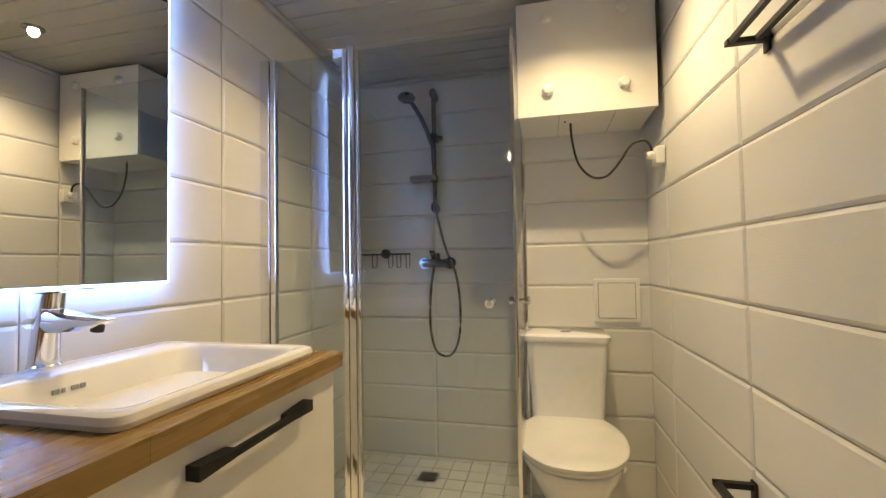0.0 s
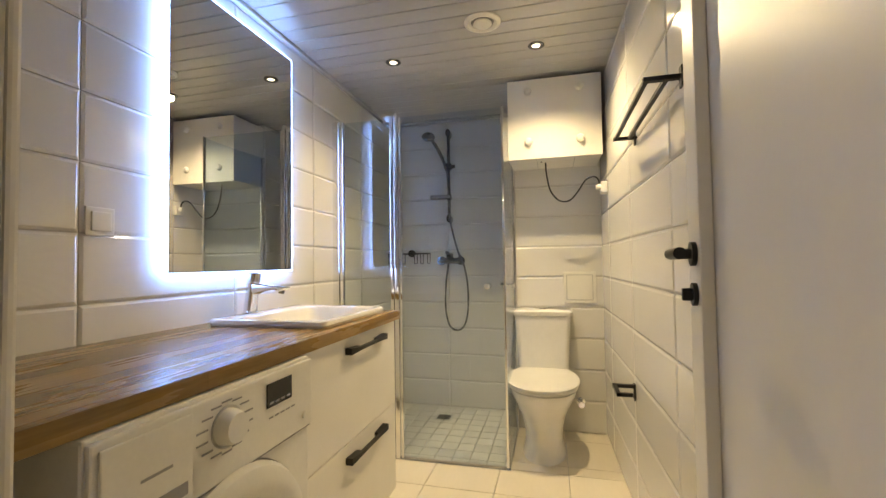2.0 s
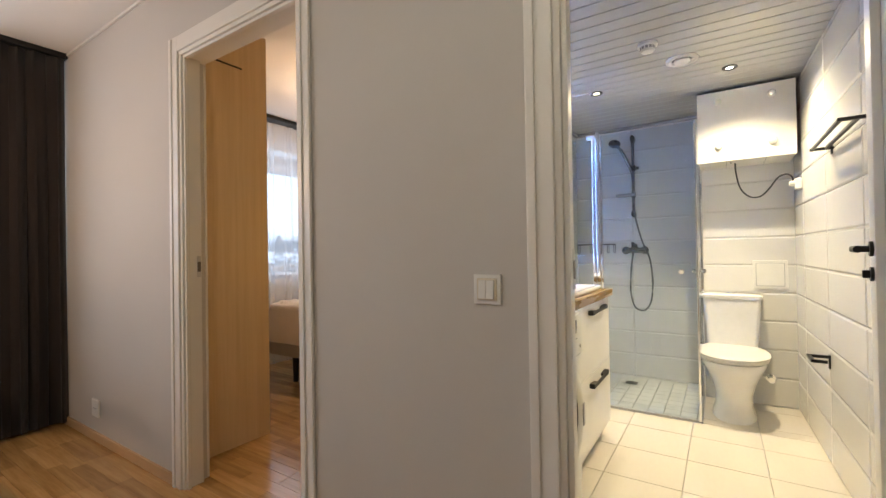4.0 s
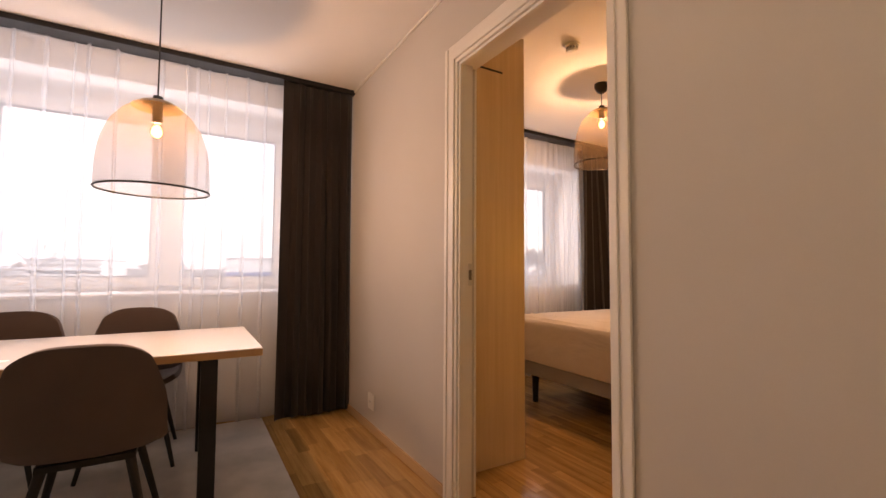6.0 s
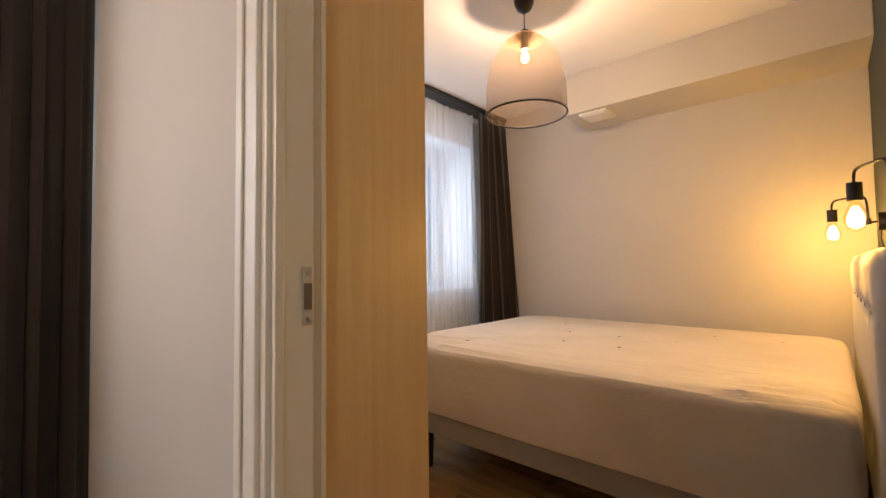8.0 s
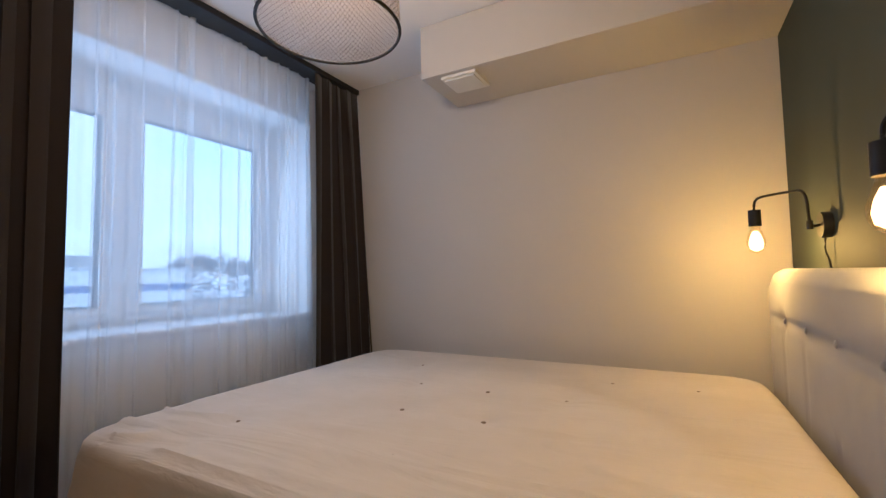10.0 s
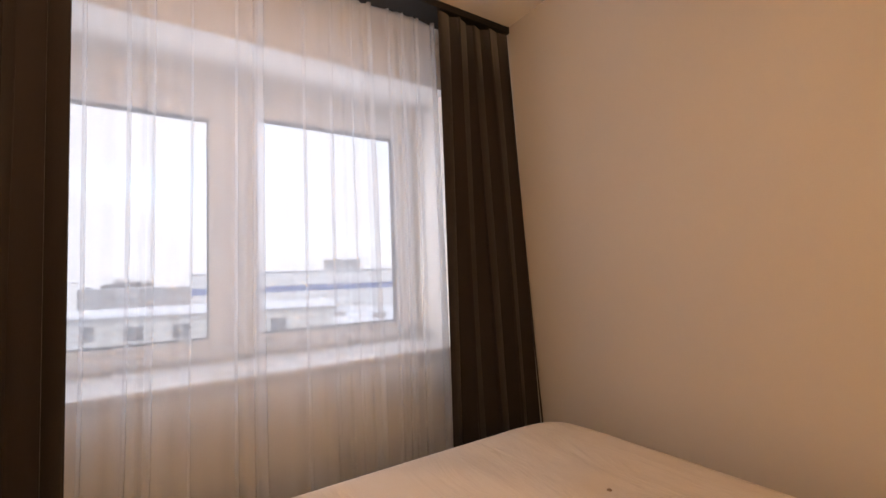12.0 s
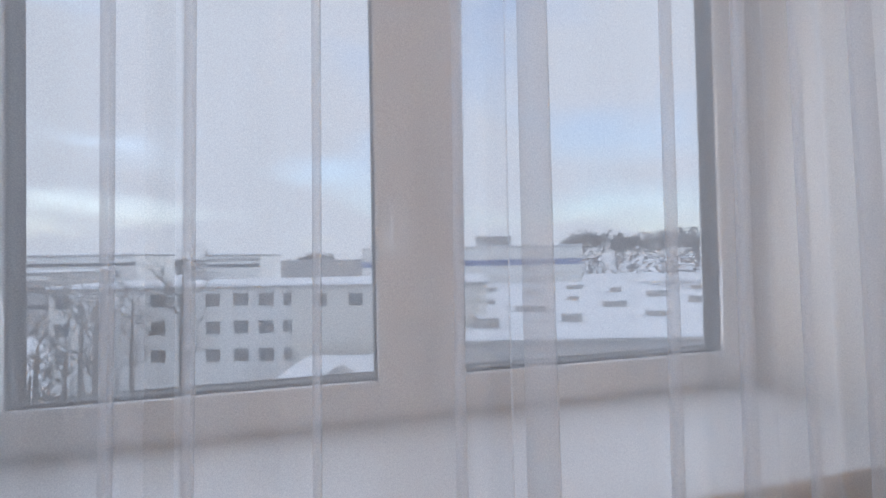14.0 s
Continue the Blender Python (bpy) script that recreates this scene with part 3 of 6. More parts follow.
window("window_2", W2, (-2.15, -1.075), "white plastic three-light window with deep sill in the dining room")


# ---- curtains ----
def curtain(name, y0, y1, x, z0, z1, pitch, depth, mat, label, seed, flare=0.0, wob=0.35, lean=0.0):
    """Hanging cloth in deep uneven folds."""
    rnd = random.Random(seed)
    n = max(int((y1 - y0) / pitch * 10), 20)
    ph = [rnd.uniform(0.65, 1.35) for _ in range(400)]
    bm = bmesh.new()
    rows = []
    for j in range(9):
        v = j / 8
        z = z1 + (z0 - z1) * v
        row, a = [], rnd.random() * 0.2
        for i in range(n + 1):
            u = i / n
            a += 2 * math.pi / 10 * ph[i // 10 % 400]
            amp = depth * (0.45 + 0.55 * v) * (0.7 + wob * math.sin(i * 0.37 + seed))
            xx = x + lean * v * u + amp * math.sin(a) + 0.012 * math.sin(3 * v + u * 9)
            yy = y0 + (y1 - y0) * u + 0.35 * pitch * math.sin(2 * a + 0.6) * 0.5 + flare * v * (u - 0.5)
            row.append(bm.verts.new((xx, yy, z + (0.006 * math.sin(a) if j == 8 else 0))))
        rows.append(row)
        rnd = random.Random(seed)
        ph = [rnd.uniform(0.65, 1.35) for _ in range(400)]
    for r, s in zip(rows, rows[1:]):
        for i in range(n):
            bm.faces.new((r[i], r[i + 1], s[i + 1], s[i]))
    ob = part(name, bm, mat, None, "", True)
    tagged(ob, label, "curtain")
    if mat is not M_SHEER:
        so = ob.modifiers.new("thickness", "SOLIDIFY")
        so.thickness = 0.003
    return ob


def sheer(name, y0, y1, x, z0, z1, label, seed, folds=()):
    """Voile: flat stretches between narrow doubled folds, as hung from a gathered tape."""
    rnd = random.Random(seed)
    pts, y = [], y0
    for f, w in folds:
        pts += [(y + (f - y) * k / 3, 0.012 * math.sin((y + k) * 9 + seed)) for k in range(1, 3)]
        d = w * 1.6
        pts += [(f - w * 0.5, 0.0), (f + w * 0.5, d * 0.5), (f + w * 0.4, d), (f - w * 0.4, d * 0.6), (f + w * 0.45, 0.0)]
        y = f + w
    while y < y1:
        step = rnd.uniform(0.045, 0.13)
        pts.append((y, 0.012 * math.sin(y * 9 + seed) + rnd.uniform(-0.004, 0.004)))
        y += step
        if rnd.random() < 0.75:
            w, d = rnd.uniform(0.008, 0.02), rnd.uniform(0.03, 0.06)
            pts += [(y, 0.0), (y + w * 0.9, d * 0.55), (y + w * 0.5, d), (y - w * 0.35, d * 0.6), (y + w * 0.15, 0.0)]
            y += w
    pts.append((y1, 0))
    P = []
    for i in range(len(pts) - 1):
        a, b, c, d = (Vector(pts[max(min(k, len(pts) - 1), 0)]) for k in (i - 1, i, i + 1, i + 2))
        for k in range(4):
            t = k / 4
            P.append(0.5 * (2 * b + (c - a) * t + (2 * a - 5 * b + 4 * c - d) * t * t + (3 * b - a - 3 * c + d) * t ** 3))
    bm, rows = bmesh.new(), []
    for j in range(7):
        v = j / 6
        k = 0.55 + 0.6 * v
        rows.append([bm.verts.new((x + q[1] * k + 0.008 * math.sin(q[0] * 17 + 4 * v), q[0] + 0.018 * math.sin(2.2 * v + q[0] * 5) * v, z1 + (z0 - z1) * v)) for q in P])
    for r, s in zip(rows, rows[1:]):
        for i in range(len(P) - 1):
            bm.faces.new((r[i], r[i + 1], s[i + 1], s[i]))
    # gathered heading
    ob = part(name, bm, M_SHEER, None, "", True)
    return tagged(ob, label, "sheer curtain")


CX = -2.72
sheer("sheer_curtain", 1.30, 2.86, CX - 0.085, 0.03, CEIL - 0.03, "white translucent voile curtain over the bedroom window", 3,
      ((1.36, 0.012), (1.45, 0.01), (1.56, 0.012), (1.671, 0.013), (1.739, 0.012), (1.85, 0.009), (1.99, 0.012), (2.065, 0.030), (2.228, 0.012), (2.335, 0.014), (2.43, 0.01), (2.51, 0.022), (2.60, 0.012), (2.67, 0.012), (2.75, 0.016)))
sheer("sheer_curtain", -3.2, -0.22, CX - 0.085, 0.03, CEIL - 0.03, "white translucent voile curtain over the dining window", 5)
curtain("dark_curtain", 2.80, FAR - 0.001, CX + 0.012, 0.02, CEIL - 0.03, 0.105, 0.05, M_CURT, "dark brown heavy curtain drawn aside in folds", 11, 0.03, 0.35, 0.155)
curtain("dark_curtain", 1.20, 1.55, CX + 0.01, 0.02, CEIL - 0.03, 0.08, 0.045, M_CURT, "dark brown heavy curtain gathered beside the wardrobe", 12)
curtain("dark_curtain", -0.37, WY0 - 0.02, CX, 0.02, CEIL - 0.03, 0.10, 0.055, M_CURT, "dark brown heavy curtain gathered by the dining room wall", 14, 0.03)
for lo, hi in ((WY1 + 0.005, FAR - 0.005), (LRY + 0.01, WY0 - 0.005)):
    r = thing("curtain_rail", (CX - 0.03, (lo + hi) / 2, CEIL - 0.035), "flat black double curtain rail under the ceiling", "curtain rail")
    part("track", bx(-0.075, 0.075, (lo - hi) / 2, (hi - lo) / 2, 0.0, 0.034, bev=0.004), M_BLACK, r)
    part("end_cap", bx(-0.078, 0.078, (hi - lo) / 2 - 0.012, (hi - lo) / 2 + 0.002, -0.002, 0.0335, bev=0.003), M_DARK, r)


def radiator(y0, y1):
    t = thing("radiator", (FX, (y0 + y1) / 2, 0.12), "white enamelled panel radiator under the window", "radiator")
    w = (y1 - y0) / 2
    bm = bx(0.035, 0.05, -w, w, 0, 0.49, bev=0.004)
    for k in range(int(2 * w / 0.034) - 1):
        yy = -w + 0.03 + k * 0.034
        box(bm, 0.05, 0.056, yy, yy + 0.02, 0.03, 0.46, 0.002, 1)
    part("front_panel", bm, M_RAD, t)
    part("back_panel", bx(0.012, 0.022, -w, w, 0.0, 0.49, bev=0.003), M_RAD, t)
    for k in range(int(2 * w / 0.03) - 1):
        yy = -w + 0.02 + k * 0.03
        part("grille_slat", bx(0.014, 0.05, yy, yy + 0.006, 0.484, 0.496), M_RAD, t)
    v = part("valve", rd((0.035, w + 0.01, 0.44), (0.035, w + 0.06, 0.44), 0.014), M_CHROME, t)
    part("thermostat_head", rd((0.035, w + 0.06, 0.44), (0.035, w + 0.12, 0.44), 0.022), M_WHITEP, v)
    for yy in (-w + 0.15, w - 0.15):
        part("bracket", bx(0.001, 0.014, yy, yy + 0.03, 0.05, 0.45), M_RAD, t)
    part("pipe", rd((0.035, w + 0.03, 0.44), (0.035, w + 0.03, -0.12), 0.009, seg=10), M_RAD, t)


radiator(1.30, 2.38)
radiator(-1.9, -0.6)


# ---- lamps ----
def mesh_pendant(at, z_rim, height, radius, z_bulb, label, skew):
    """A bell of wire mesh with a dark rim, cord, socket and bulb."""
    t = thing("pendant_lamp", (*at, z_rim), label, "pendant lamp", "wire mesh pendant lamps")
    prof = [(radius, 0), (radius * 1.0, height * 0.15), (radius * 0.985, height * 0.32), (radius * 0.93, height * 0.5), (radius * 0.82, height * 0.68), (radius * 0.62, height * 0.84), (radius * 0.38, height * 0.94), (radius * 0.12, height)]
    part("shade", lathe(prof, 56), M_MESH, t, "bronze wire mesh shade", True)
    # individual wires in two slanting families
    wires = bmesh.new()
    NW, turns = 76, 0.35
    for fam in (-1, 1):
        for k in range(NW):
            pts = []
            for i in range(13):
                u = i / 12 * (len(prof) - 1.001)
                q = int(u)
                f = u - q
                rr = prof[q][0] * (1 - f) + prof[q + 1][0] * f + 0.0015
                zz = prof[q][1] * (1 - f) + prof[q + 1][1] * f
                an = 2 * math.pi * (k / NW + fam * turns * i / 12)
                pts.append((rr, an, zz))
            prev = None
            for rr, an, zz in pts:
                w = 0.0007 / max(rr, 0.03)
                v = (wires.verts.new((rr * math.cos(an - w), rr * math.sin(an - w), zz)), wires.verts.new((rr * math.cos(an + w), rr * math.sin(an + w), zz)))
                if prev:
                    wires.faces.new((prev[0], prev[1], v[1], v[0]))
                prev = v
    part("wire_lattice", wires, M_WIRE, t)
    rim = [(radius * math.cos(2 * math.pi * k / 48), radius * math.sin(2 * math.pi * k / 48), 0) for k in range(49)]
    part("rim", tube(rim, 0.005, 6, 1), M_BLACK, t, "dark wire rim", True)
    part("top_cap", lathe([(0.001, height + 0.010), (radius * 0.30, height * 0.975), (radius * 0.46, height * 0.918)], 40), M_BRASS, t, "", True)
    zb = z_bulb - z_rim
    part("socket", rd((0, 0, zb + 0.045), (0, 0, height + 0.02), 0.021), M_DARK, t, "", True)
    part("cord", rd((0, 0, height + 0.01), (0, 0, CEIL - z_rim - 0.03), 0.0035, seg=8), M_DARK, t)
    part("ceiling_rose", lathe([(0.012, -0.075), (0.035, -0.06), (0.05, -0.03), (0.052, 0.0)], 24, (0, 0, CEIL - z_rim), True), M_DARK, t, "", True)
    b = part("bulb", lathe([(0.004, -0.032), (0.022, -0.025), (0.031, -0.004), (0.028, 0.018), (0.016, 0.04), (0.013, 0.05)], 20, (0, 0, zb), True), M_BULBGL, t, "clear glass bulb, lit", True)
    f = part("filament", lathe([(0.003, -0.026), (0.016, -0.018), (0.022, -0.002), (0.018, 0.018), (0.008, 0.034)], 12, (0, 0, zb), True), M_BULB, b, "glowing filament", True)
    b.visible_shadow = f.visible_shadow = False


mesh_pendant(LR_LAMP, 1.455, 0.425, 0.225, 1.73, "large bronze wire mesh pendant lamp over the dining table", 0)
mesh_pendant(BR_LAMP, 1.90, 0.425, 0.205, 2.20, "bronze wire mesh pendant lamp above the bed", 0)


def sconce(y):
    t = thing("wall_sconce", (GX, y, 1.33), "black metal swing-arm wall lamp with bare filament bulb", "wall lamp", "bedside wall lamps")
    part("wall_plate", rd((-0.0005, -0.18, -0.02), (-0.028, -0.18, -0.02), 0.043, seg=28), M_BLACK, t, "", True)
    part("arm", tube([(-0.03, -0.18, -0.02), (-0.055, -0.20, -0.022)] + [swung(y, p) for p in ((-0.06, -0.20, 0.0), (-0.062, -0.195, 0.07), (-0.066, -0.18, 0.098), (-0.078, -0.15, 0.105), (-0.115, -0.04, 0.108), (-0.127, -0.01, 0.10), (-0.13, 0.0, 0.08), (-0.13, 0.0, 0.055))], 0.0048, 8, 5), M_BLACK, t, "", True)
    q = swung(y, (-0.13, 0, 0))
    part("pivot", rd((-0.06, -0.20, -0.034), (-0.06, -0.20, -0.006), 0.010, seg=14), M_BLACK, t, "", True)
    part("socket", rd((q.x, q.y, 0.0), (q.x, q.y, 0.062), 0.021), M_BLACK, t, "", True)
    b = part("bulb", lathe([(0.003, -0.105), (0.02, -0.097), (0.03, -0.075), (0.031, -0.055), (0.024, -0.03), (0.015, -0.01), (0.014, 0.002)], 20, (q.x, q.y, 0), True), M_BULBGL, t, "clear glass bulb, lit", True)
    f = part("filament", lathe([(0.003, -0.096), (0.02, -0.086), (0.024, -0.066), (0.019, -0.042), (0.009, -0.02)], 12, (q.x, q.y, 0), True), M_BULB, b, "glowing filament", True)
    b.visible_shadow = f.visible_shadow = False
    part("cable", tube([(-0.012, -0.19, -0.02), (-0.02, -0.185, -0.10), (-0.01, -0.195, -0.17), (-0.006, -0.19, -0.4)], 0.003, 6, 4), M_DARK, t, "", True)


for sy in SCONCES:
    sconce(sy)

# bare lamp holder on the hall ceiling, never in view, added to carry its light
hl = thing("ceiling_lamp", (*HALL_LAMP, CEIL), "assumed white lamp holder with bare bulb on the hall ceiling, out of view", "ceiling lamp")
part("rose", lathe([(0.001, -0.001), (0.05, -0.001), (0.05, -0.02), (0.022, -0.03), (0.022, -0.08), (0.001, -0.08)], 24), M_WHITEP, hl, "", True)
b = part("bulb", lathe([(0.014, -0.08), (0.02, -0.10), (0.031, -0.135), (0.03, -0.165), (0.016, -0.185), (0.001, -0.19)], 20), M_BULBGL, hl, "clear glass bulb, lit", True)
b.visible_shadow = False


# ---- bed ----
bed = thing("bed", (-1.395, 2.27, 0), "double bed with ecru tufted mattress and grey upholstered base", "bed")
bl, bw = 1.0, 0.83
rings = []
for z, inset in ((0.362, 0.016), (0.368, 0.006), (0.40, 0.0), (0.44, -0.002), (0.48, -0.004), (0.52, -0.004), (0.56, -0.003), (0.60, -0.001), (0.63, 0.0), (0.66, 0.002), (0.683, 0.006), (0.697, 0.017), (0.7035, 0.04)):
    ring = []
    for k in range(420):
        a = 2 * math.pi * k / 420
        ca, sa = math.cos(a), math.sin(a)
        e = 0.13
        x = (bl - inset) * math.copysign(abs(ca) ** e, ca)
        y = (bw - inset) * math.copysign(abs(sa) ** e, sa)
        wv = 0.006 * noise.noise((x * 3, y * 3, z * 2)) + (0.008 * noise.noise((x * 9, y * 9, 2)) if z < 0.42 else 0)
        q = noise.noise((x * 5 + z * 9, y * 5 + z * 6, 3 + z * 3))
        wv += 0.010 * max(0, 0.3 - abs(q)) * (1 if z < 0.69 else 0.4) - 0.004 * noise.noise((x * 7, y * 7, z * 5 + 9))
        cw = max(0.0, -x / bl) ** 7 * max(0.0, -y / bw) ** 7 * min(1.0, (0.70 - z) / 0.30) if z < 0.69 else 0.0
        x, y = x - 0.10 * cw, y - 0.03 * cw
        ring.append((x + wv, y + wv, z + (0.012 * noise.noise((x * 2.2, y * 2.2, 5)) if z < 0.42 else 0)))
    rings.append(ring)
bm = loft(rings, False)
TUFTS = [(-0.62 + 0.31 * i + (0.12 if j % 2 else 0), -0.5 + 0.33 * j) for i in range(5) for j in range(4)]


def fill(bm, ring, height, steps):
    """Closes a ring inwards with a skin whose height follows a function."""
    bm.verts.ensure_lookup_table()
    prev = [bm.verts.new(p) for p in ring]
    cx = Vector([sum(p[k] for p in ring) / len(ring) for k in range(3)])
    for s in range(1, steps + 1):
        f = 1 - s / steps
        if s == steps:
            tip = bm.verts.new(height(cx))
            for k in range(len(prev)):
                bm.faces.new((prev[k], prev[(k + 1) % len(prev)], tip))
            return
        cur = [bm.verts.new(height(cx + (Vector(p) - cx) * f)) for p in ring]
        for k in range(len(prev)):
            bm.faces.new((prev[k], prev[(k + 1) % len(prev)], cur[(k + 1) % len(prev)], cur[k]))
        prev = cur


def bed_top(p):
    x, y = p.x, p.y
    d = min(math.hypot(x - a, y - b) for a, b in TUFTS)
    z = 0.704 - 0.011 * math.exp(-(d / 0.05) ** 2) + 0.005 * noise.noise((x * 4, y * 9, 1))
    near = max(0, -y / bw - 0.25) + 0.35 * max(0, -x - 0.5)
    ridge = max(0, 0.22 - abs(noise.noise((x * 2.6 + 4 + y, y * 8 - x * 1.5, 7))))
    z += 0.10 * ridge * near + 0.020 * max(0, 0.15 - abs(noise.noise((x * 4, y * 4 + x * 2, 2)))) * (0.25 + near)
    return (x, y, z)


fill(bm, rings[-1], bed_top, 70)
bmesh.ops.remove_doubles(bm, verts=bm.verts, dist=0.0005)
bmesh.ops.recalc_face_normals(bm, faces=bm.faces)
mat_ob = part("mattress", bm, M_BEDCOV, bed, "ecru cotton mattress cover, creased", True)
for a, b in TUFTS:
    part("tuft", lathe([(0.001, 0.004), (0.006, 0.003), (0.009, 0.0)], 10, (a, b, 0.694)), M_BUTTON, mat_ob)
part("base", bx(-bl + 0.03, bl, -bw + 0.03, bw - 0.02, 0.255, 0.375, bev=0.012), M_BEDBASE, bed, "grey upholstered base", True)
for x in (-0.78, 0.75):
    for y in (-0.66, 0.6):
        part("leg", rd((x, y, 0), (x, y, 0.256), 0.022, 0.03), M_BLACK, bed)
hb = thing("headboard", (GX, 2.265, 0), "grey upholstered button-tufted headboard against the green wall", "headboard")
rings = []
for x, inset in ((-0.002, 0.012), (-0.03, 0.0), (-0.085, 0.0), (-0.105, 0.012), (-0.115, 0.035)):
    ring = []
    for k in range(160):
        a = 2 * math.pi * k / 160
        ca, sa = math.cos(a), math.sin(a)
        ring.append((x, (0.86 - inset) * math.copysign(abs(ca) ** 0.16, ca), 0.71 + (0.455 - inset) * math.copysign(abs(sa) ** 0.22, sa)))
    rings.append(ring)
bm = loft(rings, False)


def pad(p):
    y, z = p.y, p.z
    d = min(math.hypot(y - a, z - b) for a in (-0.56, -0.28, 0, 0.28, 0.56) for b in (0.97,))
    x = -0.120 + 0.008 * math.exp(-(d / 0.045) ** 2) + 0.006 * math.exp(-((z - 0.97) / 0.018) ** 2)
    if z < 0.97:
        x += 0.004 * math.exp(-(min(abs(y - a) for a in (-0.56, -0.28, 0, 0.28, 0.56)) / 0.012) ** 2)
    return (x + 0.003 * noise.noise((y * 6, z * 6, 3)), y, z)


fill(bm, rings[-1], pad, 44)
bmesh.ops.remove_doubles(bm, verts=bm.verts, dist=0.0005)
bmesh.ops.recalc_face_normals(bm, faces=bm.faces)
cush = part("cushion", bm, M_HEAD, hb, "", True)
for a in (-0.56, -0.28, 0, 0.28, 0.56):
    for b in (0.97,):
        part("button", lathe([(0.001, 0.006), (0.008, 0.004), (0.012, 0.0)], 12), M_HEAD, cush, at=(-0.112, a, b)).rotation_euler = (0, -math.pi / 2, 0)
for y in (-0.7, 0.7):
    part("leg", bx(-0.07, -0.03, y - 0.03, y + 0.03, 0, 0.27, bev=0.004), M_BLACK, hb)

# ---- wardrobe ----
wd = thing("wardrobe", (-1.39, WY1, 0), "tall light oak veneer wardrobe standing beside the bedroom doorway", "wardrobe")
part("side_panel", bx(-0.02, 0, 0.002, 0.50, 0.0, CEIL - 0.012, bev=0.001), M_WARD, wd)
part("edge_band", bx(-0.0195, -0.0005, 0.50, 0.502, 0.0, CEIL - 0.013), pm("pale_edge_band", (0.66, 0.55, 0.40), 0.4), wd)
part("side_panel", bx(-0.92, -0.90, 0.002, 0.50, 0.0, CEIL - 0.012, bev=0.001), M_WARD, wd)
part("back_panel", bx(-0.90, -0.02, 0.002, 0.008, 0.06, CEIL - 0.02), M_WARD, wd)
for z in (0.06, 1.2, 2.1, CEIL - 0.04):
    part("shelf", bx(-0.90, -0.02, 0.008, 0.47, z, z + 0.018), M_WARD, wd)
for a in (-0.898, -0.458):
    d = part("door", bx(a, a + 0.436, 0.478, 0.498, 0.07, CEIL - 0.02, bev=0.001), M_WARD, wd)
    part("handle", bx(a + (0.40 if a < -0.8 else 0.03), a + (0.41 if a < -0.8 else 0.04), 0.498, 0.525, 1.0, 1.2, bev=0.003), M_BLACK, d)
part("plinth", bx(-0.90, -0.02, 0.44, 0.455, 0, 0.06), M_WARD, wd)
part("edge_shadow_strip", bx(0.0, 0.003, 0.16, 0.335, 2.246, 2.256), M_DARK, wd, "thin black strip on the side panel")


# ---- dining room ----
table = thing("dining_table", (-2.08, -1.45, 0), "dining table with white laminate top and black metal legs", "dining table")
TZ = 0.72
tl, tw = 0.85, 0.43
part("tabletop", bx(-tw, tw, -tl, tl, TZ - 0.004, TZ, bev=0.0015), M_TABLE, table, "white laminate surface")
part("edge", bx(-tw, tw, -tl, tl, TZ - 0.036, TZ - 0.0045, bev=0.002), M_EDGE, table, "oak coloured edge")
for x in (-tw + 0.07, tw - 0.09):
    for y in (-tl + 0.18, tl - 0.22):
        part("leg", bx(x - 0.035, x + 0.035, y - 0.035, y + 0.035, 0.012, TZ - 0.037, bev=0.003), M_BLACK, table)
rug = tagged(part("rug", bx(-2.85, -0.8, -3.2, -0.43, 0.001, 0.012, bev=0.004), M_RUG), "short-pile grey mottled rug under the dining table", "rug")


def chair_at(m, label):
    t = thing("dining_chair", (0, 0, 0), label, "dining chair", "chairs round the dining table")
    # moulded seat shell, facing +x
    g, bm = {}, bmesh.new()
    N, Mr = 22, 26
    for i in range(N + 1):
        u = 2 * i / N - 1
        for j in range(Mr + 1):
            v = j / Mr
            if v < 0.5:                       # seat
                s = v / 0.5
                w = 0.235 - 0.03 * (1 - s) ** 2
                x, z, y = 0.23 - 0.40 * s, 0.455 - 0.012 * math.sin(math.pi * s) + 0.04 * abs(u) ** 3, u * w
                x -= 0.05 * (1 - s) * abs(u) ** 3
            else:                             # back
                s = (v - 0.5) / 0.5
                w = 0.235 - 0.005 * s - 0.055 * max(0, s - 0.55) ** 1.2 * 2.2
                x = -0.17 - 0.055 * math.sin(min(s * 2, 1) * math.pi / 2) - 0.07 * s + 0.07 * abs(u) ** 2.2 * (1 - 0.4 * s)
                z = 0.455 + 0.395 * s - 0.055 * abs(u) ** 3.5 * s
                y = u * w
            g[i, j] = bm.verts.new((x, y, z))
    for i in range(N):
        for j in range(Mr):
            bm.faces.new((g[i, j], g[i + 1, j], g[i + 1, j + 1], g[i, j + 1]))
    bmesh.ops.smooth_vert(bm, verts=bm.verts, factor=0.5, use_axis_x=True, use_axis_y=True, use_axis_z=True)
    seat = part("shell", bm, M_CHAIR, t, "taupe upholstered shell seat", True)
    so = seat.modifiers.new("padding", "SOLIDIFY")
    so.thickness, so.offset = 0.028, 0
    sb = seat.modifiers.new("round", "BEVEL")
    sb.width, sb.segments, sb.limit_method = 0.009, 2, "ANGLE"
    part("under_frame", bx(-0.14, 0.14, -0.14, 0.14, 0.405, 0.43, bev=0.006), M_BLACK, t)
    for sx in (-1, 1):
        for sy in (-1, 1):
            part("leg", rd((sx * 0.22, sy * 0.21, 0.012), (sx * 0.12, sy * 0.12, 0.42), 0.010, 0.017), M_BLACK, t, "", True)
    t.matrix_basis = m
    return t


ch = chair_at(pose(-1.52, -1.20, 0, 0, 0, 180), "taupe upholstered shell chair with dark tapered legs")
copy_thing(ch, pose(-2.47, -1.17, 0, 0, 0, 0))
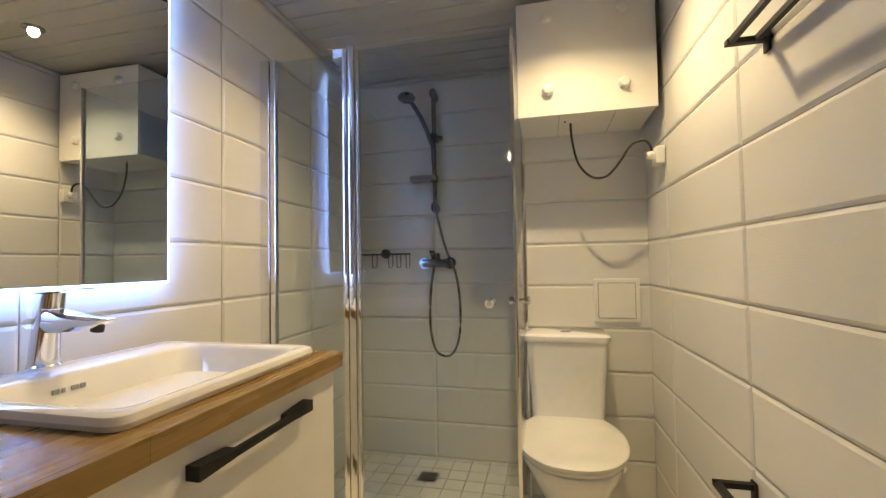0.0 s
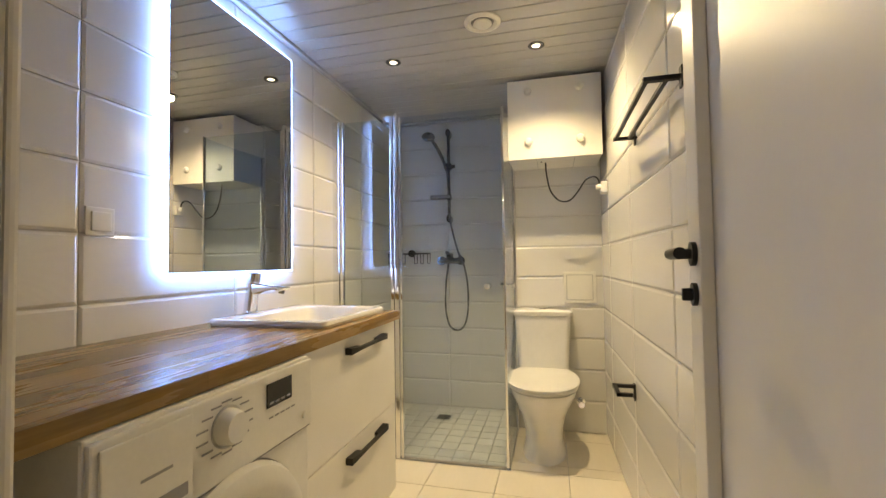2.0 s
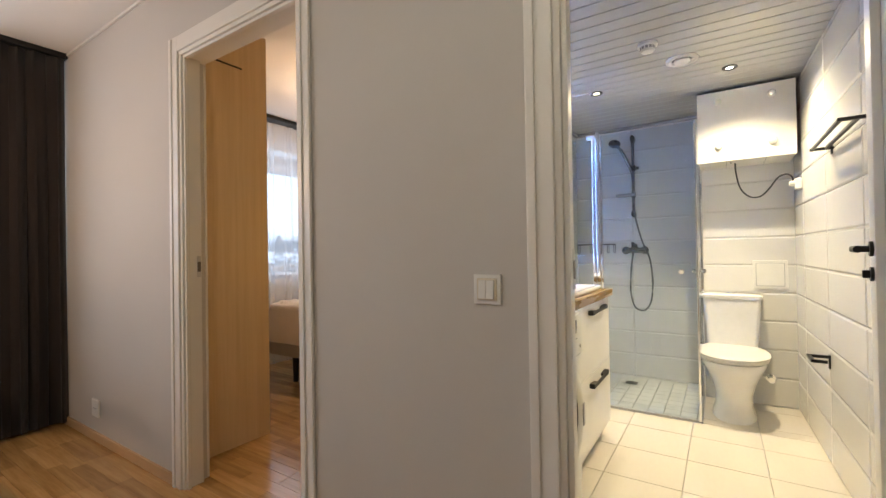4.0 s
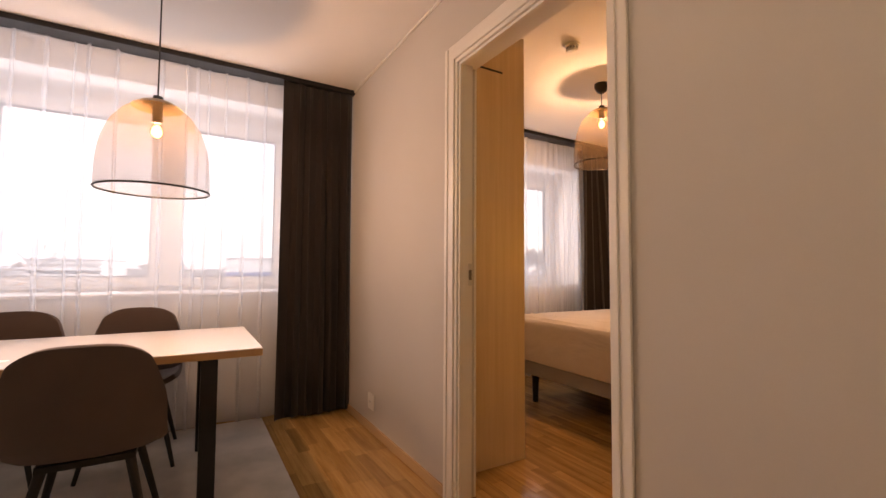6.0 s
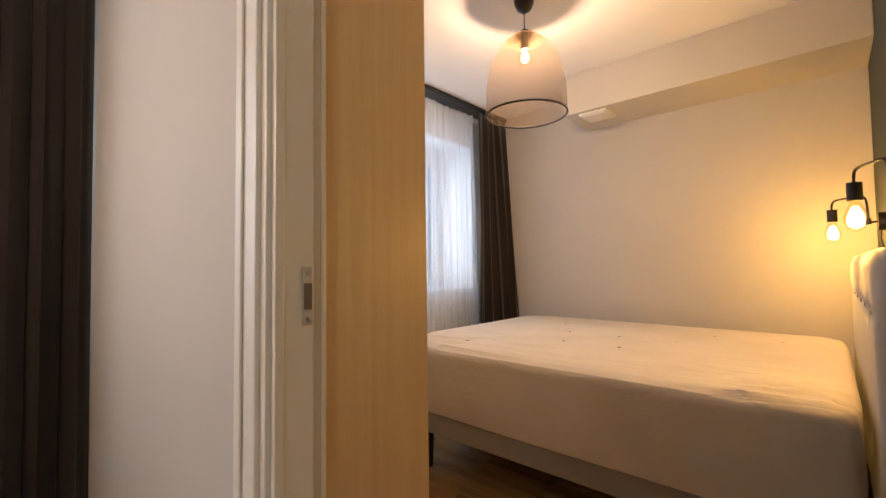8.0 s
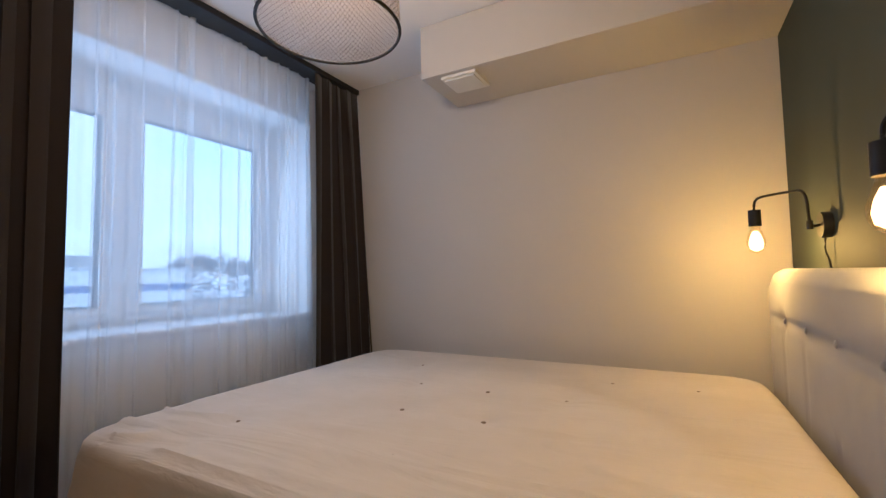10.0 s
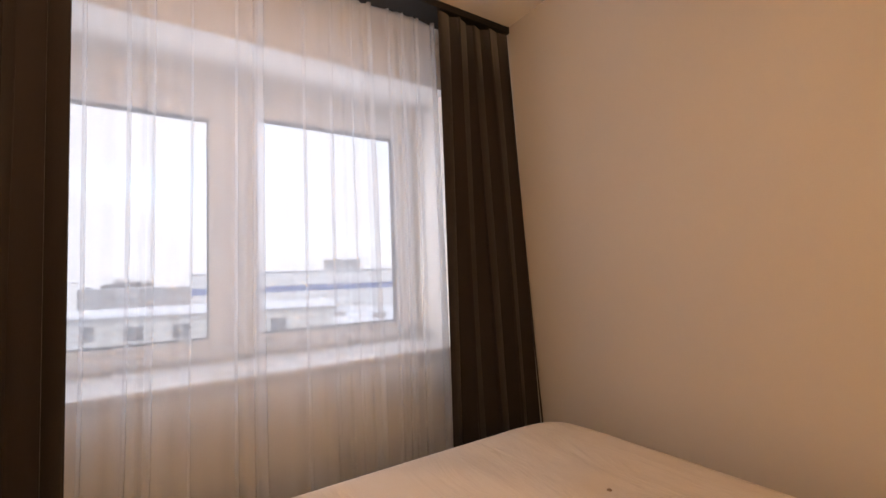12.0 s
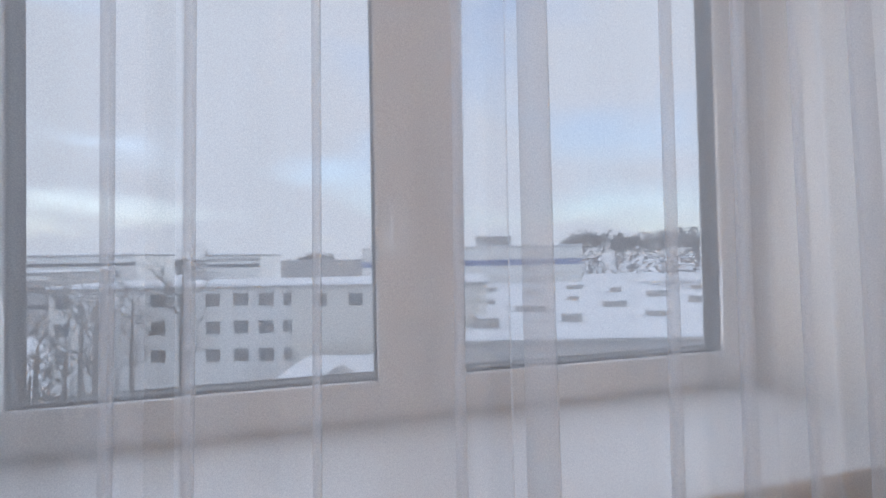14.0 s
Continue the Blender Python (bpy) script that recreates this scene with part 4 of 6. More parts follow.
copy_thing(ch, pose(-2.47, -1.74, 0, 0, 0, 0))


def socket_plate(name, m, label, cat, rockers):
    """A square wall plate in its local xz plane, facing -y."""
    t = thing(name, (0, 0, 0), label, cat)
    part("plate", bx(-0.041, 0.041, -0.008, -0.0005, -0.041, 0.041, bev=0.003), M_WHITEP, t)
    if rockers == "switch":
        part("surround", bx(-0.030, 0.030, -0.010, -0.0075, -0.030, 0.030, bev=0.002), M_CREAM, t)
        for lo, hi in ((-0.023, -0.0006), (0.0006, 0.023)):
            bm = bx(lo, hi, -0.014, -0.0095, -0.025, 0.025, bev=0.0015)
            for v in bm.verts:
                if v.co.z < 0 and v.co.y < -0.012:
                    v.co.y -= 0.004
            part("rocker", bm, M_WHITEP, t)
    elif rockers == "single":
        part("rocker", bx(-0.028, 0.028, -0.014, -0.0075, -0.028, 0.028, bev=0.003), M_WHITEP, t)
    else:
        for dz in rockers:
            w = part("well", rd((0, -0.009, dz), (0, -0.0075, dz), 0.02, seg=24), M_WHITEP, t)
            for s in (-0.0095, 0.0095):
                part("pin_hole", rd((s, -0.0098, dz), (s, -0.0088, dz), 0.0028, seg=10), M_DARK, w)
    t.matrix_basis = m
    return t


socket_plate("light_switch", pose(0.484, WY0, 1.02), "cream plastic double rocker light switch on the wall", "light switch", "switch")
so_dr = socket_plate("wall_socket", pose(-2.23, WY0, 0.20), "white plastic wall socket low on the wall", "wall socket", (0.0,))
so_dr.scale = (1.3, 1.3, 1.3)
socket_plate("bathroom_switch", pose(BL + 0.010, 0.97, 1.235, 0, 0, 90), "white plastic single light switch on tiled wall", "light switch", "single")


def smoke_alarm(at, z, label):
    t = thing("smoke_alarm", (*at, z), label, "smoke alarm")
    part("base", lathe([(0.048, 0.0), (0.05, -0.006), (0.05, -0.014), (0.03, -0.016)], 32, closed=True), M_WHITEP, t, "", True)
    part("housing", lathe([(0.036, -0.016), (0.036, -0.036), (0.03, -0.044), (0.012, -0.047)], 32, closed=True), M_WHITEP, t, "", True)
    for k in range(12):
        a = 2 * math.pi * k / 12
        part("vent_slot", bx(-0.006, 0.006, -0.001, 0.001, -0.007, 0.007), M_GREYP, t, at=(0.0362 * math.cos(a), 0.0362 * math.sin(a), -0.026)).rotation_euler = (0, 0, a + math.pi / 2)


smoke_alarm((-1.30, 1.12), CEIL, "white round smoke alarm on the bedroom ceiling")
smoke_alarm((0.71, 1.652), BCEIL, "white round smoke alarm on the board ceiling")

vt = thing("ceiling_vent", (0.85, 1.975, BCEIL), "white round ventilation valve in the board ceiling", "ceiling vent")
part("ring", lathe([(0.085, 0.0), (0.085, -0.006), (0.07, -0.014), (0.056, -0.008), (0.054, 0.0)], 36), M_WHITEP, vt, "", True)
part("disc", lathe([(0.001, -0.02), (0.035, -0.019), (0.044, -0.012), (0.040, -0.004)], 32), M_WHITEP, vt, "", True)
part("throat", lathe([(0.054, 0.0), (0.05, -0.002), (0.001, -0.002)], 24), M_GREYP, vt)
wv = thing("beam_vent_cover", (-1.67, 2.89, 2.225), "white square ventilation cover under the beam", "vent cover")
part("cover", bx(-0.10, 0.10, -0.10, 0.10, -0.018, -0.001, bev=0.004), M_WHITEP, wv)
part("collar", bx(-0.085, 0.085, -0.085, 0.085, -0.026, -0.0185, bev=0.003), M_WHITEP, wv)

# ---- bathroom: fixtures ----
# worktop with a cut-out for the basin
SK = (-0.055, 0.415, 1.295, 1.825)
cz0, cz1 = 0.852, 0.89
bm = slab(cz0, cz1, "x", 0.31, 1.87, BL + 0.012, 0.464, ((SK[2] + 0.02, SK[3] - 0.02, SK[0] + 0.02, SK[1] - 0.02),))
for v in bm.verts:
    v.co = (v.co.z, v.co.x, v.co.y)
bmesh.ops.recalc_face_normals(bm, faces=bm.faces)
wt_ob = part("worktop", bm, M_OAK_TOP)
tagged(wt_ob, "oiled oak worktop over washing machine and drawer cabinet", "worktop")


def rrect(x0, x1, y0, y1, z, r, n=6):
    """Points of a rounded rectangle."""
    out = []
    for cx, cy, a0 in ((x1 - r, y1 - r, 0), (x0 + r, y1 - r, 90), (x0 + r, y0 + r, 180), (x1 - r, y0 + r, 270)):
        for k in range(n + 1):
            a = radians(a0 + 90 * k / n)
            out.append((cx + r * math.cos(a), cy + r * math.sin(a), z))
    return out


sk = thing("washbasin", (0, 0, 0), "white ceramic drop-in washbasin in the oak worktop", "washbasin")
x0, x1, y0, y1 = SK
R = [rrect(x0 + .004, x1 - .004, y0 + .004, y1 - .004, 0.8905, .025), rrect(x0, x1, y0, y1, 0.900, .028), rrect(x0 + .003, x1 - .003, y0 + .003, y1 - .003, 0.911, .028), rrect(x0 + .012, x1 - .012, y0 + .012, y1 - .012, 0.915, .026),
     rrect(x0 + .105, x1 - .028, y0 + .03, y1 - .03, 0.913, .04), rrect(x0 + .115, x1 - .036, y0 + .038, y1 - .038, 0.904, .045), rrect(x0 + .125, x1 - .05, y0 + .055, y1 - .055, 0.86, .05), rrect(x0 + .145, x1 - .075, y0 + .09, y1 - .09, 0.815, .06), rrect(x0 + .18, x1 - .12, y0 + .16, y1 - .16, 0.803, .05)]
part("bowl", loft(R, False), M_CERAM, sk, "", True)
bm = bmesh.new()
bm.faces.new([bm.verts.new(p) for p in R[-1]])
part("bowl_floor", bm, M_CERAM, sk)
part("drain_ring", lathe([(0.001, 0.004), (0.02, 0.003), (0.024, 0.0)], 24, (0.165, 1.56, 0.8035)), M_CHROME, sk, "chrome waste", True)
for k, w in enumerate((0.012, 0.006, 0.014, 0.010)):
    part("printed_mark", bx(0.066, 0.0685, 1.455 + 0.017 * k, 1.455 + 0.017 * k + w, 0.878, 0.887), M_GREYP, sk, "small grey printed mark")
tp = thing("basin_tap", (-0.045, 1.515, 0.9135), "polished chrome single-lever basin tap", "tap")


def oval(x, z, rx, ry, n=24):
    return [(x + rx * math.cos(2 * math.pi * k / n), ry * math.sin(2 * math.pi * k / n), z) for k in range(n)]


def wedge(rows):
    """A bar of six-sided section with rounded shoulders: rows of (x, z of its middle, half width, half height)."""
    return loft([[(x, w * c, z + h * d) for c, d in ((-0.7, -1), (-1, -0.4), (-1, 0.7), (-0.8, 1), (0.8, 1), (1, 0.7), (1, -0.4), (0.7, -1))] for x, z, w, h in rows])


part("base_ring", lathe([(0.030, 0.0), (0.030, 0.004), (0.027, 0.007)], 28, closed=True), M_CHROME, tp, "", True)
part("body", loft([oval(0.0, 0.004, 0.027, 0.027), oval(0.002, 0.03, 0.0255, 0.0255), oval(0.007, 0.07, 0.0245, 0.0245), oval(0.012, 0.11, 0.026, 0.025), oval(0.014, 0.122, 0.027, 0.0255)]), M_CHROME, tp, "", True)
part("spout", wedge(((0.004, 0.098, 0.022, 0.024), (0.05, 0.096, 0.0225, 0.021), (0.11, 0.093, 0.0225, 0.014), (0.155, 0.096, 0.021, 0.008), (0.172, 0.101, 0.019, 0.0015))), M_CHROME, tp, "", True)
part("aerator", rd((0.142, 0, 0.078), (0.145, 0, 0.09), 0.012, seg=18), M_DARK, tp)
part("lever_collar", loft([oval(0.014, 0.1235, 0.0265, 0.025), oval(0.016, 0.14, 0.0265, 0.025), oval(0.018, 0.156, 0.028, 0.025)]), M_CHROME, tp, "", True)
part("lever", wedge(((-0.014, 0.158, 0.021, 0.0035), (0.03, 0.160, 0.023, 0.0035), (0.085, 0.163, 0.020, 0.0025), (0.115, 0.165, 0.017, 0.0015))), M_CHROME, tp, "", True)


def bar_handle(parent, y0, y1, x, z):
    """A slim black pull with wedge-shaped ends."""
    h = bmesh.new()
    for a, b in ((y0, y0 + 0.085), (y1 - 0.085, y1)):
        s = 1 if a == y0 else -1
        p, q = (a, b) if s > 0 else (b, a)
        vs = [h.verts.new(v) for v in ((x, p, z - 0.012), (x, p, z + 0.012), (x, q, z + 0.006), (x, q, z - 0.006), (x + 0.026, p, z - 0.012), (x + 0.026, p, z + 0.012), (x + 0.03, q, z + 0.006), (x + 0.03, q, z - 0.006))]
        for f in ((0, 1, 2, 3), (4, 5, 6, 7), (0, 1, 5, 4), (1, 2, 6, 5), (2, 3, 7, 6), (3, 0, 4, 7)):
            h.faces.new([vs[k] for k in f])
    box(h, x + 0.018, x + 0.030, y0 + 0.08, y1 - 0.08, z - 0.006, z + 0.006)
    bmesh.ops.recalc_face_normals(h, faces=h.faces)
    return part("handle", h, M_BLACK, parent, "matt black pull handle")


vc = thing("vanity_cabinet", (0, 0, 0), "white two-drawer vanity cabinet with black pull handles", "vanity cabinet")
part("carcass", bx(BL + 0.02, 0.42, 1.122, 1.862, 0.10, 0.8505, bev=0.002), M_CAB, vc)
for z0, z1, hz in ((0.482, 0.846, 0.80), (0.10, 0.478, 0.425)):
    d = part("drawer", bx(0.421, 0.441, 1.124, 1.862, z0, z1, bev=0.002), M_CAB, vc)
    bar_handle(d, 1.385, 1.715, 0.4412, hz)
part("plinth", bx(0.376, 0.390, 1.126, 1.858, 0.002, 0.0995, bev=0.001), M_STEELS, vc, "grey plinth board")
for y in (1.18, 1.80):
    for x in (0.0, 0.34):
        part("foot", rd((x, y, 0.0), (x, y, 0.101), 0.02, seg=14), M_DARK, vc)

wm = thing("washing_machine", (0, 0.805, 0), "white front-loading washing machine under the worktop", "washing machine")
WF = 0.474
part("body", bx(-0.10, WF, -0.298, 0.298, 0.012, 0.849, bev=0.006), M_WHITEP, wm)
part("control_panel", bx(WF + 0.0005, WF + 0.012, -0.296, 0.296, 0.665, 0.842, bev=0.004), M_WHITEP, wm)
part("seam", bx(WF, WF + 0.006, -0.295, 0.295, 0.659, 0.6645), M_GREYP, wm)
PF = WF + 0.012
dw = part("detergent_drawer", bx(PF + 0.0005, PF + 0.006, -0.285, -0.115, 0.682, 0.83, bev=0.003), M_WHITEP, wm)
part("grip_recess", bx(PF + 0.006, PF + 0.0075, -0.225, -0.128, 0.690, 0.713), M_GREYP, dw)
part("printed_line", bx(PF + 0.0062, PF + 0.007, -0.22, -0.16, 0.752, 0.757), M_GREYP, dw)
dl = part("dial", lathe([(0.036, 0.0), (0.036, 0.012), (0.03, 0.03), (0.012, 0.032)], 36, closed=True), M_WHITEP, wm, "", True, (PF, -0.025, 0.772))
dl.rotation_euler = (0, math.pi / 2, 0)
rg = part("dial_ring", lathe([(0.038, 0.0), (0.043, 0.003), (0.043, 0.0)], 36), M_STEEL, wm, "", True, (PF + 0.0005, -0.025, 0.772))
rg.rotation_euler = (0, math.pi / 2, 0)
for k in range(14):
    a = 2 * math.pi * (k + 0.5) / 14
    r0, r1 = 0.052, 0.052 + (0.03 if abs(math.cos(a)) > 0.5 else 0.018)
    yy, zz = -0.025 + 0.066 * math.cos(a), 0.772 + 0.052 * math.sin(a)
    part("printed_label", bx(PF + 0.0003, PF + 0.0012, yy - 0.014, yy + 0.014, zz - 0.0018, zz + 0.0018), M_GREYP, wm)
part("display", bx(PF + 0.0005, PF + 0.003, 0.100, 0.198, 0.765, 0.822, bev=0.001), M_SCREEN, wm, "dark glass display")
for k in range(4):
    part("display_mark", bx(PF + 0.0031, PF + 0.0036, 0.110 + 0.022 * k, 0.124 + 0.022 * k, 0.772, 0.777), M_GREYP, wm)
for k in range(5):
    part("printed_label", bx(PF + 0.0003, PF + 0.0012, 0.110 + 0.022 * k, 0.125 + 0.022 * k, 0.738, 0.742), M_GREYP, wm)
part("start_button", rd((PF, 0.255, 0.70), (PF + 0.005, 0.255, 0.70), 0.009, seg=18), M_WHITEP, wm)
PY, PZ = 0.0, 0.430
pd = part("porthole", lathe([(0.180, 0.0), (0.236, 0.002), (0.241, 0.014), (0.232, 0.030), (0.205, 0.040), (0.176, 0.036), (0.160, 0.020), (0.154, 0.004)], 64), M_WHITEP, wm, "", True, (WF, PY, PZ))
pd.rotation_euler = (0, math.pi / 2, 0)
gl = part("glass", lathe([(0.160, 0.012), (0.148, 0.014), (0.135, 0.004), (0.11, -0.002), (0.06, -0.004), (0.001, -0.005)], 48), M_DOORGL, pd, "dark bowl glass", True)
gr = part("trim_ring", lathe([(0.163, 0.022), (0.158, 0.026), (0.152, 0.016)], 56), M_DARK, pd, "black inner ring", True)
gv = part("ring_groove", lathe([(0.2405, 0.003), (0.2445, 0.004), (0.2445, 0.001)], 64), M_GREYP, pd, "thin grey shadow joint", True)
part("door_latch", bx(WF + 0.018, WF + 0.042, PY + 0.185, PY + 0.215, 0.37, 0.47, bev=0.008), M_GREYP, wm, "", True)
for y in (-0.25, 0.25):
    part("foot", rd((0.38, y, 0), (0.38, y, 0.014), 0.018, seg=14), M_DARK, wm)

# lit mirror
mi = thing("lit_mirror", (BL + 0.009, 1.512, 1.08), "frameless backlit mirror with cool white light band", "mirror")
mh, mw = 1.03, 0.345
part("back_box", bx(0.0, 0.022, -mw + 0.05, mw - 0.05, 0.05, mh - 0.05), M_WHITEP, mi)
part("mirror_glass", bx(0.032, 0.037, -mw, mw, 0, mh, bev=0.0008), M_MIRROR, mi)
led = bmesh.new()
for a in ((-mw + 0.018, -mw + 0.03, 0.018, mh - 0.018), (mw - 0.03, mw - 0.018, 0.018, mh - 0.018), (-mw + 0.03, mw - 0.03, 0.018, 0.03), (-mw + 0.03, mw - 0.03, mh - 0.03, mh - 0.018)):
    box(led, 0.006, 0.030, *a)
part("led_strip", led, M_LED, mi, "cool white light strip behind the mirror")
ed = bmesh.new()
for a in ((-mw - 0.004, -mw - 0.0003, -0.004, mh + 0.004), (mw + 0.0003, mw + 0.004, -0.004, mh + 0.004), (-mw, mw, -0.004, -0.0003), (-mw, mw, mh + 0.0003, mh + 0.004)):
    box(ed, 0.020, 0.036, *a)
part("light_edge", ed, M_LED, mi, "glowing frosted edge")

# shower enclosure
SHY, SHX, SHH = 2.34, 0.896, 1.955
sh = thing("shower_enclosure", (0, 0, 0), "corner shower enclosure of clear glass with chrome profiles", "shower enclosure")


def profile(x, y, w, d, z1, name="profile"):
    bm = bx(x - w / 2, x + w / 2, y - d / 2, y + d / 2, 0.01, z1, bev=0.004)
    return part(name, bm, M_CHROME, sh, "", True)


profile(BL + 0.030, SHY, 0.042, 0.03, SHH)
profile(BL + 0.065, SHY, 0.024, 0.024, SHH)
profile(0.255, SHY - 0.004, 0.022, 0.034, SHH)
profile(0.283, SHY - 0.01, 0.026, 0.030, SHH + 0.004)
profile(0.306, SHY - 0.004, 0.012, 0.02, SHH - 0.002)
profile(SHX - 0.004, SHY, 0.014, 0.016, SHH)
profile(SHX, TB - 0.02, 0.024, 0.036, SHH)
part("hinge_cap", rd((0.283, SHY - 0.01, SHH + 0.004), (0.283, SHY - 0.01, SHH + 0.022), 0.013, 0.009), M_CHROME, sh, "", True)
part("glass_clamp", bx(0.205, 0.258, SHY - 0.018, SHY + 0.018, SHH - 0.035, SHH + 0.004, bev=0.004), M_CHROME, sh)
for nm, b6 in (("fixed_pane", (BL + 0.078, 0.246, SHY - 0.003, SHY + 0.003, 0.02, SHH - 0.01)), ("door_pane", (0.312, SHX - 0.012, SHY - 0.003, SHY + 0.003, 0.018, SHH - 0.006)), ("side_pane", (SHX - 0.003, SHX + 0.003, SHY + 0.01, TB - 0.038, 0.018, SHH - 0.006))):
    p = part(nm, bx(*b6, bev=0.0008), M_GLASS, sh, "clear glass pane")
    p.visible_shadow = False
part("seal", bx(0.312, SHX - 0.012, SHY - 0.006, SHY + 0.006, 0.006, 0.0175, bev=0.002), M_STEEL, sh)
part("threshold", bx(BL + 0.012, SHX + 0.01, SHY - 0.014, SHY + 0.014, 0.0005, 0.0055, bev=0.001), M_CHROME, sh)
for s in (-1, 1):
    k = part("knob", lathe([(0.007, 0.003), (0.007, 0.018), (0.015, 0.024), (0.016, 0.036), (0.010, 0.041)], 22, closed=True), M_CHROME, sh, "", True, (0.80, SHY, 0.975))
    k.rotation_euler = (s * math.pi / 2, 0, 0)
    k = part("knob", lathe([(0.007, 0.003), (0.007, 0.018), (0.015, 0.024), (0.016, 0.036), (0.010, 0.041)], 22, closed=True), M_CHROME, sh, "", True, (SHX, SHY + 0.10, 0.975))
    k.rotation_euler = (0, s * math.pi / 2, 0)

# shower set on the back wall
YB = SB - 0.010
ss = thing("shower_set", (0, 0, 0), "chrome hand shower on a wall bar with mixer and hose", "shower set")
RX = 0.385
part("wall_bar", rd((RX, YB - 0.05, 1.44), (RX, YB - 0.05, 2.12), 0.0125, seg=20), M_DCHROME, ss, "", True)
for z in (1.44, 2.10):
    part("bar_bracket", loft([[(RX + 0.02 * math.cos(a), y, z + 0.03 * math.sin(a)) for a in (2 * math.pi * k / 16 for k in range(16))] for y in (YB - 0.068, YB - 0.035, YB)]), M_DCHROME, ss, "", True)
part("slider", bx(RX - 0.025, RX + 0.025, YB - 0.085, YB - 0.03, 1.815, 1.865, bev=0.01), M_DARK, ss, "", True)
part("slider_knob", rd((RX + 0.025, YB - 0.05, 1.84), (RX + 0.05, YB - 0.05, 1.84), 0.014), M_DCHROME, ss, "", True)
hs = part("hand_shower", tube([(RX - 0.005, YB - 0.09, 1.80), (RX - 0.03, YB - 0.10, 1.88), (RX - 0.07, YB - 0.115, 1.97), (RX - 0.105, YB - 0.135, 2.03)], 0.013, 12, 5), M_DCHROME, ss, "", True)
hd = part("spray_head", lathe([(0.012, 0.028), (0.04, 0.016), (0.05, 0.002), (0.046, -0.006), (0.001, -0.006)], 28), M_DCHROME, hs, "", True, (RX - 0.13, YB - 0.15, 2.055))
hd.rotation_euler = (radians(52), radians(28), 0)
dish = part("soap_dish", loft([rrect(RX - 0.14, RX + 0.015, YB - 0.12, YB - 0.02, z, 0.04) for z in (1.595, 1.60, 1.617)], True), M_GREYP, ss, "smoky plastic soap dish", True)
part("dish_arm", bx(RX - 0.02, RX + 0.02, YB - 0.07, YB - 0.03, 1.585, 1.625, bev=0.006), M_DCHROME, ss)
MX = 0.385
part("mixer_body", rd((MX - 0.075, YB - 0.05, 1.12), (MX + 0.075, YB - 0.05, 1.12), 0.023, seg=24), M_DCHROME, ss, "", True)
for s in (-1, 1):
    part("wall_rosette", rd((MX + s * 0.075, YB - 0.001, 1.12), (MX + s * 0.075, YB - 0.018, 1.12), 0.034, seg=28), M_DCHROME, ss, "", True)
    part("connector", rd((MX + s * 0.075, YB - 0.018, 1.12), (MX + s * 0.075, YB - 0.055, 1.12), 0.02, seg=20), M_DCHROME, ss, "", True)
part("mixer_lever", loft([[(MX + w * c, y, z + h * d) for c, d in ((-1, -1), (-1, 1), (1, 1), (1, -1))] for y, z, w, h in ((YB - 0.05, 1.15, 0.018, 0.014), (YB - 0.09, 1.16, 0.016, 0.008), (YB - 0.14, 1.185, 0.014, 0.005))]), M_DCHROME, ss, "", True)
part("cartridge", rd((MX, YB - 0.05, 1.13), (MX, YB - 0.05, 1.175), 0.026), M_DCHROME, ss, "", True)
part("hose", tube([(MX - 0.01, YB - 0.055, 1.10), (MX - 0.03, YB - 0.06, 0.95), (MX - 0.035, YB - 0.06, 0.75), (MX + 0.0, YB - 0.06, 0.62), (MX + 0.075, YB - 0.06, 0.60), (MX + 0.125, YB - 0.06, 0.68), (MX + 0.14, YB - 0.06, 0.85), (MX + 0.12, YB - 0.065, 1.05), (MX + 0.06, YB - 0.08, 1.22), (MX + 0.01, YB - 0.085, 1.45), (RX + 0.005, YB - 0.09, 1.65), (RX - 0.004, YB - 0.09, 1.80)], 0.0075, 8, 6), M_HOSE, ss, "ribbed metal hose", True)

bs = thing("shower_basket", (0.067, YB, 1.165), "black metal wall basket in the shower", "shower basket")
part("rosette", rd((0, -0.0005, 0.015), (0, -0.022, 0.015), 0.028, seg=26), M_BLACK, bs, "", True)
part("rail", rd((-0.17, -0.03, 0.012), (0.16, -0.03, 0.012), 0.005, seg=10), M_BLACK, bs)
part("rail", rd((-0.17, -0.10, 0.012), (0.16, -0.10, 0.012), 0.004, seg=10), M_BLACK, bs)
for x in (-0.16, -0.05, 0.05, 0.10, 0.155):
    part("wire", tube([(x, -0.03, 0.012), (x, -0.032, -0.055), (x, -0.045, -0.065), (x, -0.09, -0.065), (x, -0.10, -0.05), (x, -0.10, 0.012)], 0.003, 6, 3), M_BLACK, bs)
dr = thing("floor_drain", (0.369, 3.02, 0.0), "square dark steel floor drain in mosaic tiles", "floor drain")
part("frame", bx(-0.055, 0.055, -0.055, 0.055, 0.0005, 0.003, bev=0.001), M_STEEL, dr)
part("grate", bx(-0.045, 0.045, -0.045, 0.045, 0.0032, 0.0045, bev=0.0005), pm("dark_steel_grate", (0.12, 0.12, 0.12), 0.4, 0.8), dr)
for k in range(4):
    part("slot", bx(-0.03, 0.03, -0.03 + 0.018 * k, -0.022 + 0.018 * k, 0.0046, 0.0052), M_DARK, dr)

# toilet
to = thing("toilet", (1.075, 2.60, 0), "white close-coupled ceramic toilet with closed lid", "toilet")


def ell(cx, cy, a, b, z, n=40, e=0.9):
    return [(cx + a * math.copysign(abs(math.cos(t)) ** e, math.cos(t)), cy + b * math.copysign(abs(math.sin(t)) ** e, math.sin(t)), z) for t in (2 * math.pi * k / n for k in range(n))]


